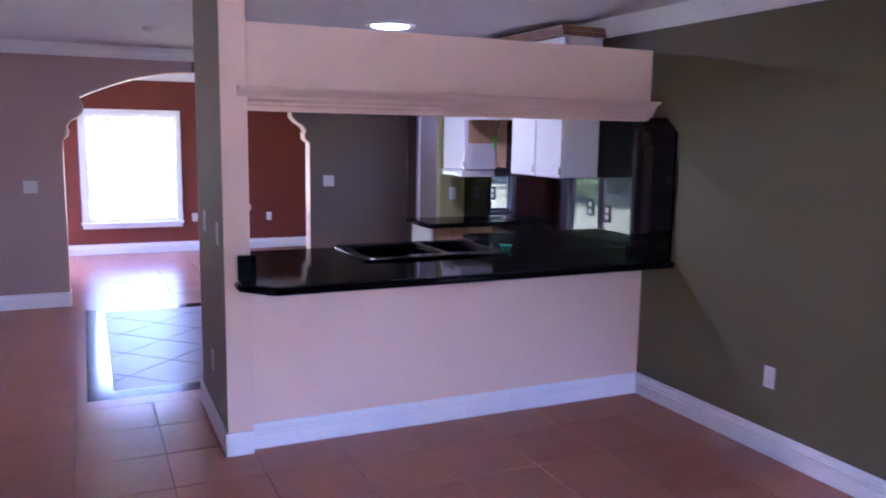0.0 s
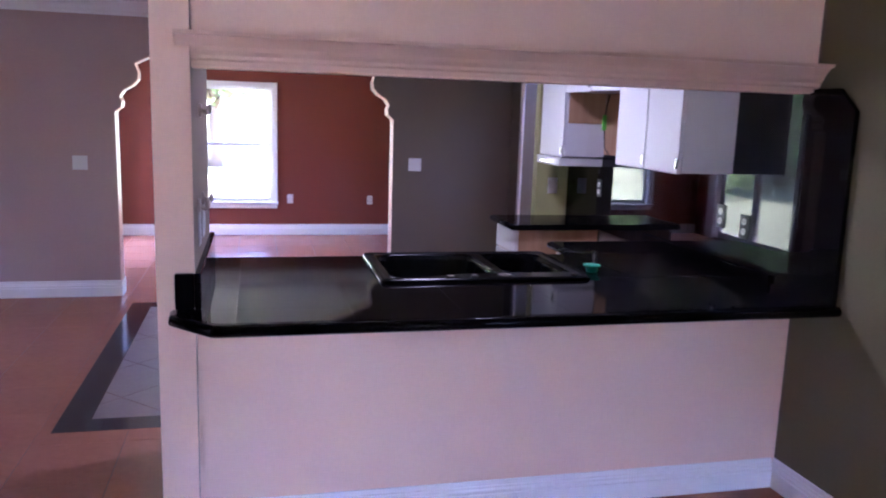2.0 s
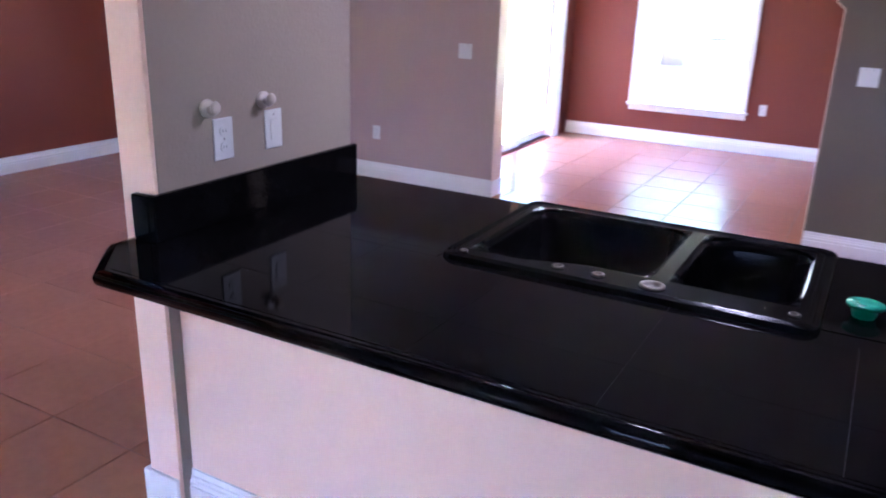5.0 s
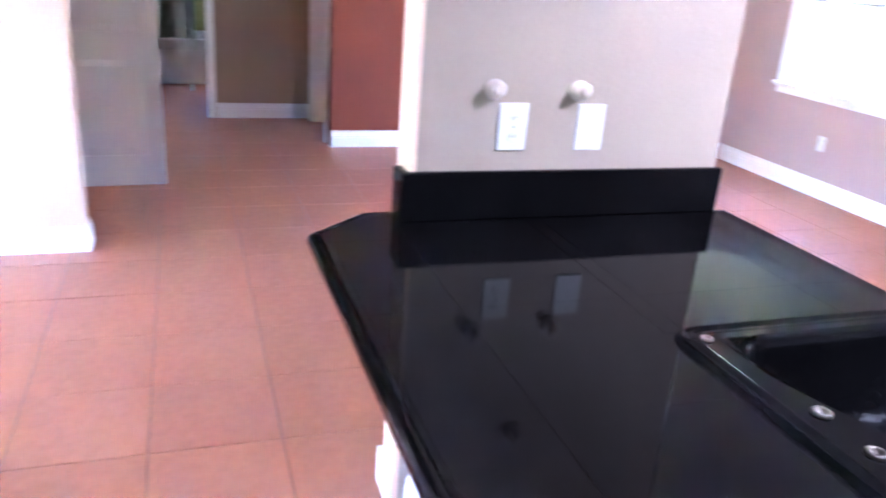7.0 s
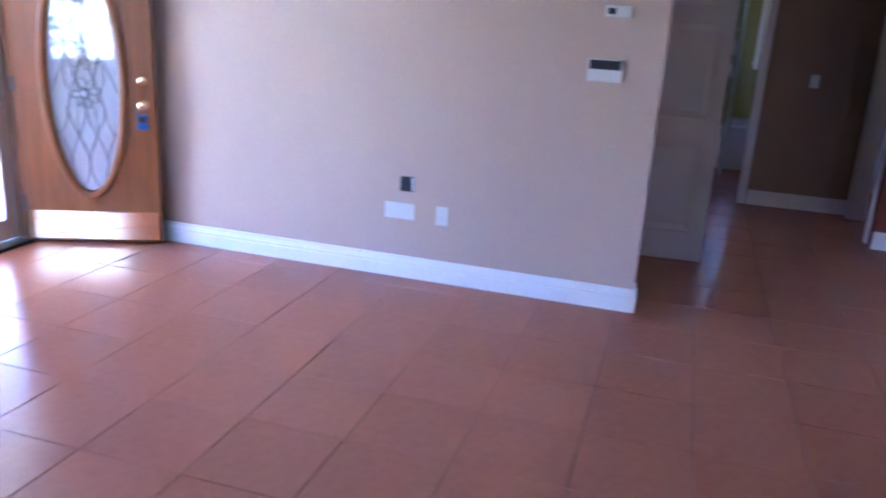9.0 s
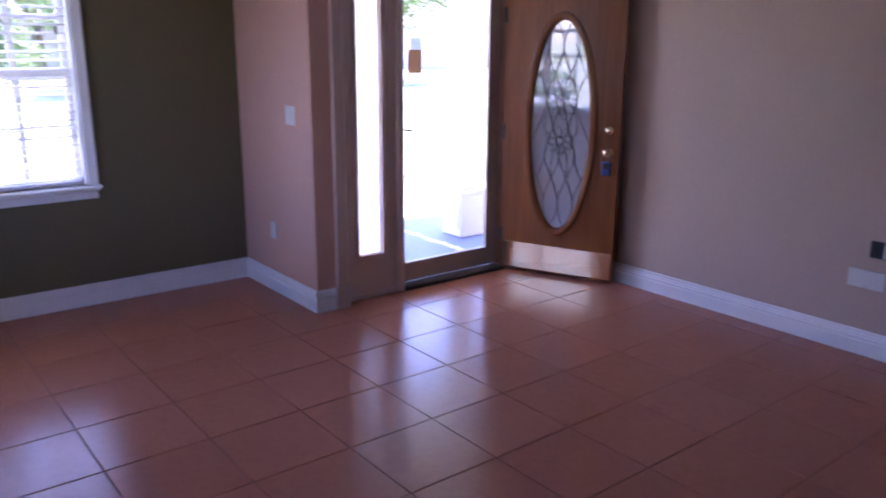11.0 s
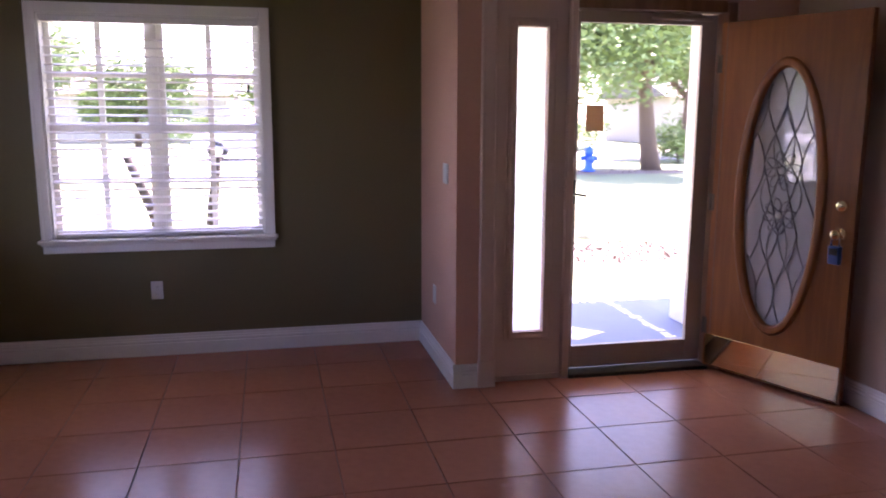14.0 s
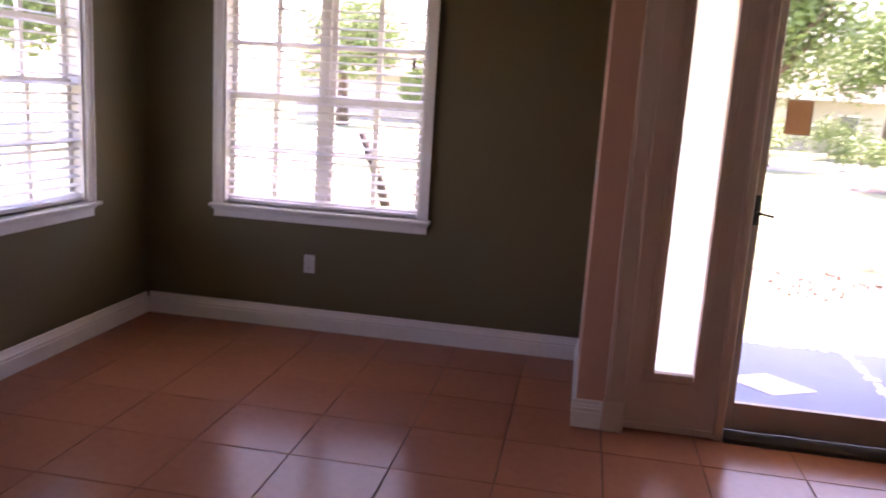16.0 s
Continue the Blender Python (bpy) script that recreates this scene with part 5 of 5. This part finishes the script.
part("panel", bevelled(boxes((-4.889, -6.25, 0.02, -4.88, -6.05, 0.27)), 0.003, 1), M["white"], t)
part("cap", bevelled(boxes((-5.19, -6.31, 0.33, -4.87, -5.99, 0.37)), 0.008, 1), M["white"], t)
part("shaft", bevelled(boxes((-5.13, -6.25, 0.37, -4.93, -6.05, 2.34)), 0.008, 1), M["white"], t)
part("capital", bevelled(boxes((-5.17, -6.29, 2.34, -4.89, -6.01, 2.42)), 0.008, 1), M["white"], t)


def clumps(bm, centre, radius, count, size, rng, flat=0.8):
    """Many small leaf blades scattered through an uneven crown."""
    c = Vector(centre)
    lobes = [(c + Vector((rng.uniform(-1, 1), rng.uniform(-1, 1), rng.uniform(-0.5, 0.8) * flat)) * radius * 0.62, radius * rng.uniform(0.3, 0.55)) for _ in range(14)]
    for _ in range(count):
        lc, lr = rng.choice(lobes)
        d = Vector((rng.gauss(0, 1), rng.gauss(0, 1), rng.gauss(0, 1))).normalized() * lr * rng.random() ** 0.4
        p = lc + d
        u = Vector((rng.gauss(0, 1), rng.gauss(0, 1), rng.gauss(0, 0.6))).normalized()
        w = u.cross(Vector((rng.gauss(0, 1), rng.gauss(0, 1), rng.gauss(0, 1)))).normalized()
        s = size * rng.uniform(0.6, 1.4)
        v = [bm.verts.new(p + q) for q in (u * s, w * s * 0.45, -u * s, -w * s * 0.45)]
        bm.faces.new(v)
    return bm


def tree(x, y, h, r, seed, lean=0.0, label="broad leafy green tree on the lawn", count=11000, size=0.125):
    rng = random.Random(seed)
    t = thing("tree", (x, y, GZ), label, "tree", "garden trees")
    top = Vector((x + lean, y, GZ + h * 0.5))
    tk = part("trunk", tube([(x, y, GZ - 0.1), (x + lean * 0.3, y, GZ + h * 0.15), (x + lean * 0.6, y + 0.1, GZ + h * 0.33), top], [h * 0.045, h * 0.034, h * 0.028, h * 0.02], 9), M["bark"], t, "grey-brown bark", True)
    for k in range(6):
        a = k * 1.05 + rng.uniform(0, 0.5)
        e = top + Vector((math.cos(a) * r * 0.7, math.sin(a) * r * 0.7, h * rng.uniform(0.1, 0.3)))
        s = Vector((x + lean * 0.75, y + 0.05, GZ + h * rng.uniform(0.3, 0.46)))
        part("limb", tube([s, (s + e) / 2 + Vector((0, 0, 0.15)), e], [h * 0.016, h * 0.011, h * 0.004], 6), M["bark"], t, "", True)
    part("crown", clumps(bmesh.new(), (x + lean, y, GZ + h * 0.56), r, count, size, rng), M["leaf"], t, "loose crown of small leaves")
    return t


tree(-13.6, -23.5, 7.5, 3.5, 3, 0.6, count=22000, size=0.1)
tree(-8.8, -30.5, 8.5, 4.2, 4, count=16000)
tree(-18.5, -30, 7.5, 3.8, 34)
tree(-5.0, -38, 4.2, 2.5, 35)
tree(-22, -33, 9, 4.2, 5)
tree(-16.5, -41, 8, 4.0, 7)
tree(-9.5, -44, 8, 4.0, 8)
tree(-3.0, -45, 4.3, 2.7, 9)
tree(4.5, -43, 4.6, 2.8, 11)
tree(9.5, -40, 8, 3.8, 12)
tree(13, -24, 6.5, 2.8, 13)
tree(-11, 25, 8, 3.8, 15)
tree(0.5, 30, 7.5, 3.6, 16)
tree(-5.5, 32, 8, 4.0, 17)
tree(-3.5, 21, 5.4, 2.1, 31, count=3500)
tree(-5.6, 19, 7, 3.3, 32)
tree(2.2, 24, 6.5, 3.0, 33)
tree(-15, 8, 7, 3.2, 18)
tree(-12, 13, 7, 3.2, 19)
tree(16, -8, 7, 3.2, 20)
for x, y, h, r, k in ((-12.6, 17.0, 5.0, 2.8, 61), (-14.8, 19.6, 5.5, 3.0, 62), (-16.6, 23.0, 5.5, 3.2, 63), (-19.5, 26.0, 6.5, 3.4, 64)):
    tree(x, y, h, r, k, label="dense dark green tree at the back of the garden", count=14000, size=0.16)


def bush(x, y, r, seed, label="rounded green garden bush"):
    rng = random.Random(seed)
    t = thing("bush", (x, y, GZ), label, "bush", "garden bushes")
    part("stems", tube([(x, y, GZ - 0.05), (x + 0.1, y, GZ + r * 0.5)], [0.06, 0.03], 6), M["bark"], t)
    part("leaves", clumps(bmesh.new(), (x, y, GZ + r * 0.6), r, 1800, 0.075, rng, 0.5), M["leaf"], t)


for i, (x, y, r) in enumerate(((-12.2, -30.5, 1.1), (-16.5, -27, 1.2), (-10.2, -37.5, 1.6), (-13.2, -38, 1.8), (-7.2, -37.2, 1.5), (-16.0, -35.5, 1.7), (-19.5, -31, 1.6), (-5.5, -41, 1.4), (1.5, -40, 1.5), (-8.0, 13.5, 1.2), (-9.5, 5.5, 1.0), (10.5, -4.5, 1.1), (-13.4, 16.2, 1.9), (-14.6, 18.0, 2.0), (-16.4, 20.4, 2.1), (-18.2, 23.4, 2.2))):
    bush(x, y, r, 40 + i)

# leaning bare trunks by the front window
t = thing("shrub", (-0.9, -9.6, GZ), "leaning bare shrub trunks outside the front window", "shrub")
for a, b in (((-0.8, -9.6), (-0.4, -9.4)), ((-1.15, -9.7), (-1.3, -9.5))):
    part("trunk", tube([(a[0], a[1], GZ - 0.05), ((a[0] + b[0]) / 2, (a[1] + b[1]) / 2, 0.55), (b[0], b[1], 1.1)], [0.075, 0.06, 0.045], 7), M["darkbark"], t, "", True)

# mulch bed with low plants, beyond the porch
rng = random.Random(77)
for k, (cx, cy, rx, ry) in enumerate(((-5.6, -9.6, 1.6, 0.8), (-11.3, -22.6, 3.2, 0.9))):
    mb = bmesh.new()
    mb.faces.new([mb.verts.new((cx + rx * math.cos(2 * math.pi * i / 28) * rng.uniform(0.85, 1.1), cy + ry * math.sin(2 * math.pi * i / 28) * rng.uniform(0.85, 1.1), GZ + 0.006)) for i in range(28)])
    structure("flower_bed", mb, M["mulch"], "brown mulch bed in the lawn", "flower bed")
    gb = bmesh.new()
    for i in range(420):
        a, q = rng.uniform(0, 6.28), rng.random() ** 0.5
        p = Vector((cx + rx * q * math.cos(a), cy + ry * q * math.sin(a), GZ + 0.02))
        s = rng.uniform(0.01, 0.03)
        v = Vector((rng.gauss(0, 1), rng.gauss(0, 1), 0)).normalized() * s
        gb.faces.new([gb.verts.new(p + w) for w in (-v, v, v * 0.6 + Vector((0, 0, s * 1.6)))])
    tagged(part("bed_plants", gb, M["mulch"]), "low dry plants in the mulch bed", "plants", kind="stuff")

t = thing("ornamental_grass", (-6.1, -10.9, GZ), "clump of bleached ornamental grass in the mulch bed", "grass clump")
og = bmesh.new()
rg = random.Random(12)
for i in range(160):
    a, h, o = rg.uniform(0, 6.28), rg.uniform(0.35, 0.8), rg.uniform(0.1, 0.5)
    bx, by = -6.1 + rg.gauss(0, 0.12), -10.9 + rg.gauss(0, 0.1)
    dv, sv = Vector((math.cos(a), math.sin(a), 0)), Vector((-math.sin(a), math.cos(a), 0))
    row = []
    for k in range(4):
        f = k / 3
        p = Vector((bx, by, GZ)) + dv * o * f * f + Vector((0, 0, h * (f - 0.25 * f * f)))
        row.append([og.verts.new(p + sv * 0.006 * (1 - 0.85 * f)), og.verts.new(p - sv * 0.006 * (1 - 0.85 * f))])
    for q, r in zip(row, row[1:]):
        og.faces.new((q[0], q[1], r[1], r[0]))
part("blades", og, M["drygrass"], t)
t = thing("fire_hydrant", (-11.2, -22.8, GZ), "bright blue fire hydrant in a mulch bed", "fire hydrant")
HX, HY = -11.2, -22.8
part("barrel", lathe([(0.2, 0), (0.2, 0.05), (0.13, 0.07), (0.12, 0.5), (0.15, 0.52), (0.15, 0.57), (0.12, 0.6), (0.1, 0.7), (0.03, 0.74), (0.03, 0.8)], 18, "z", (HX, HY, GZ + 0.03)), M["bluepaint"], t, "", True)
for dx in (-1, 1):
    part("nozzle", lathe([(0.06, dx * 0.1), (0.06, dx * 0.2), (0.075, dx * 0.2), (0.075, dx * 0.25)], 12, "x", (HX, HY, GZ + 0.43)), M["bluepaint"], t, "", True)
part("front_nozzle", lathe([(0.08, 0.1), (0.08, 0.2), (0.1, 0.2), (0.1, 0.26)], 12, "y", (HX, HY, GZ + 0.4)), M["bluepaint"], t, "", True)


def car(x, y):
    t = thing("car", (x, y, GZ), "white saloon car parked along the street", "car")
    w = 0.88
    z = GZ + 0.02
    prof = [(-2.25, 0.35), (-2.25, 0.75), (-1.9, 0.88), (-1.1, 0.93), (-0.5, 1.4), (0.9, 1.43), (1.55, 0.98), (2.2, 0.92), (2.28, 0.6), (2.25, 0.33)]
    part("body", bevelled(prism([(x + u, z + v) for u, v in prof], y - w, y + w, "y"), 0.06, 2), M["carpaint"], t, "", True)
    for a in ((-0.95, 0.97, -0.45, 1.33, 0.15, 1.36, 0.15, 0.97), (0.22, 0.97, 0.22, 1.36, 0.85, 1.36, 1.35, 0.99)):
        pts = [(x + a[i], z + a[i + 1]) for i in range(0, 8, 2)]
        for s in (-1, 1):
            part("side_window", prism(pts, y + s * w, y + s * (w + 0.012), "y"), M["black"], t, "dark side window")
    for u in (-1.4, 1.4):
        for s in (-1, 1):
            wl = part("wheel", lathe([(0.2, -0.1), (0.32, -0.1), (0.34, -0.06), (0.34, 0.06), (0.32, 0.1), (0.2, 0.1)], 24, "y", (x + u, y + s * (w - 0.06), z + 0.34)), M["rubber"], t, "black tyre", True)
            part("rim", lathe([(0.05, 0.1 * s), (0.2, 0.105 * s), (0.21, 0.09 * s)], 16, "y", (x + u, y + s * (w - 0.05), z + 0.34)), M["chrome"], wl, "steel rim", True)


car(-1.45, -31.2)


def house(x, y, w, d, h, label):
    t = thing("house", (x, y, GZ), label, "house", "houses across the street")
    part("wall", boxes((x - w / 2, y - d / 2, GZ, x + w / 2, y + d / 2, GZ + h)), M["housewall"], t, "pale stucco walls")
    part("roof", prism([(y - d / 2 - 0.6, GZ + h), (y + d / 2 + 0.6, GZ + h), (y, GZ + h + 1.9)], x - w / 2 - 0.6, x + w / 2 + 0.6, "x"), M["roof"], t, "grey shingled roof")
    for i in range(3):
        u = x - w / 2 + w * (i + 0.5) / 3
        wn = part("window", boxes((u - 0.6, y + d / 2, GZ + 0.9, u + 0.6, y + d / 2 + 0.03, GZ + 2.1)), M["white"], t)
        part("pane", boxes((u - 0.5, y + d / 2 + 0.03, GZ + 1.0, u + 0.5, y + d / 2 + 0.045, GZ + 2.0)), M["houseglass"], wn, "dark panes")


house(-12, -52, 14, 9, 2.8, "pale stucco house across the street")
house(8, -54, 15, 9, 2.8, "pale stucco house across the street")
house(-32, -48, 14, 9, 2.8, "pale stucco house across the street")
house(30, -12, 9, 14, 2.8, "pale stucco house next door")
t = thing("fence", (9.5, -9, GZ), "white rail fence along the garden", "fence")
for i in range(7):
    part("post", bevelled(boxes((9.44, -18 + i * 3.0, GZ, 9.56, -17.88 + i * 3.0, GZ + 1.3)), 0.01, 1), M["white"], t)
for z in (0.35, 0.75, 1.15):
    part("rail", boxes((9.47, -18, GZ + z, 9.53, 0.1, GZ + z + 0.12)), M["white"], t)


# ---- floor tiles ----
P = 0.43
_tile = bpy.data.meshes.new("tile")
bm = bmesh.new()
g = 0.0025
vb = [bm.verts.new((x, y, -0.004)) for x, y in ((g, g), (P - g, g), (P - g, P - g), (g, P - g))]
vt = [bm.verts.new((x, y, 0.0)) for x, y in ((g + 0.0018, g + 0.0018), (P - g - 0.0018, g + 0.0018), (P - g - 0.0018, P - g - 0.0018), (g + 0.0018, P - g - 0.0018))]
bm.faces.new(vt)
for i in range(4):
    bm.faces.new((vb[i], vb[(i + 1) % 4], vt[(i + 1) % 4], vt[i]))
bm.to_mesh(_tile)
_tile.materials.append(M["tile"])
floor_ob = bpy.data.objects["floor"]
MAT_X0, MAT_X1, MAT_Y0, MAT_Y1 = -3.31, -1.23, 1.11, 3.82
OX, OY = -1.22, -4.2
far = bmesh.new()
for i in range(-26, 4):
    for j in range(-5, 30):
        x, y = OX + i * P, OY + j * P
        if x > 0.0 or y < YS - P or y > YR or x < -10.9 - P or (y > YN + 0.05 and x < -4.25) or (y < YD - 0.08 and x < XP - T - 0.05):
            continue
        if x + P > MAT_X0 and x < MAT_X1 and y + P > MAT_Y0 and y < MAT_Y1:
            x0, x1, y0, y1 = x + g, x + P - g, y + g, y + P - g
            for bx0, bx1, by0, by1 in ((x0, min(x1, MAT_X0 - g), y0, y1), (max(x0, MAT_X1 + g), x1, y0, y1), (max(x0, MAT_X0 - g), min(x1, MAT_X1 + g), y0, min(y1, MAT_Y0 - g)), (max(x0, MAT_X0 - g), min(x1, MAT_X1 + g), max(y0, MAT_Y1 + g), y1)):
                if bx1 - bx0 > 0.01 and by1 - by0 > 0.01:
                    box(far, bx0, by0, -0.004, bx1, by1, 0.0)
            continue
        if -5.2 < x < 0 and -5.5 < y < 1.2:
            ob = new("tile", _tile)
            ob.location = (x, y, 0)
            ob.parent = floor_ob
        else:
            x0, x1, y0, y1 = x + g, x + P - g, y + g, y + P - g
            v = [far.verts.new(p) for p in ((x0, y0, -0.004), (x1, y0, -0.004), (x1, y1, -0.004), (x0, y1, -0.004), (x0 + 0.0018, y0 + 0.0018, 0), (x1 - 0.0018, y0 + 0.0018, 0), (x1 - 0.0018, y1 - 0.0018, 0), (x0 + 0.0018, y1 - 0.0018, 0))]
            far.faces.new(v[4:])
            for k in range(4):
                far.faces.new((v[k], v[(k + 1) % 4], v[4 + (k + 1) % 4], v[4 + k]))
tagged(part("far_tiles", far, M["hall_tile"], floor_ob), kind="stuff")

# inlay: a black granite border round pale tiles laid as diamonds
bw = 0.16
for b in ((MAT_X0, MAT_Y0, MAT_X1, MAT_Y0 + bw), (MAT_X0, MAT_Y1 - bw, MAT_X1, MAT_Y1), (MAT_X0, MAT_Y0 + bw, MAT_X0 + bw, MAT_Y1 - bw), (MAT_X1 - bw, MAT_Y0 + bw, MAT_X1, MAT_Y1 - bw)):
    part("border_strip", boxes((b[0] + 0.001, b[1] + 0.001, -0.004, b[2] - 0.001, b[3] - 0.001, 0.0005)), M["border"], floor_ob, "black granite border strip")
ix0, ix1, iy0, iy1 = MAT_X0 + bw + 0.0018, MAT_X1 - bw - 0.0018, MAT_Y0 + bw + 0.0018, MAT_Y1 - bw - 0.0018
dd = 0.608


for i in range(-2, 9):
    for j in range(-2, 22):
        cx = ix0 + dd * (i + (0.5 if j % 2 else 0.0)) + 0.1
        cy = iy0 + dd * 0.5 * j
        q = dd / 2 - 0.006
        poly = [(cx - q, cy), (cx, cy - q), (cx + q, cy), (cx, cy + q)]
        for ax, lim, less in ((0, ix0, False), (0, ix1, True), (1, iy0, False), (1, iy1, True)):
            if len(poly) > 2:
                poly = clip(poly, ax, lim, less)
        area = abs(sum(a[0] * b[1] - b[0] * a[1] for a, b in zip(poly, poly[1:] + poly[:1]))) / 2 if len(poly) > 2 else 0
        if area < 0.0015:
            continue
        bm = bmesh.new()
        vb = [bm.verts.new((x, y, -0.004)) for x, y in poly]
        vt = [bm.verts.new((x, y, 0.0)) for x, y in poly]
        bm.faces.new(vt)
        for k in range(len(poly)):
            bm.faces.new((vb[k], vb[(k + 1) % len(poly)], vt[(k + 1) % len(poly)], vt[k]))
        bmesh.ops.recalc_face_normals(bm, faces=bm.faces[:])
        part("diamond_tile", bm, M["diamond"], floor_ob)
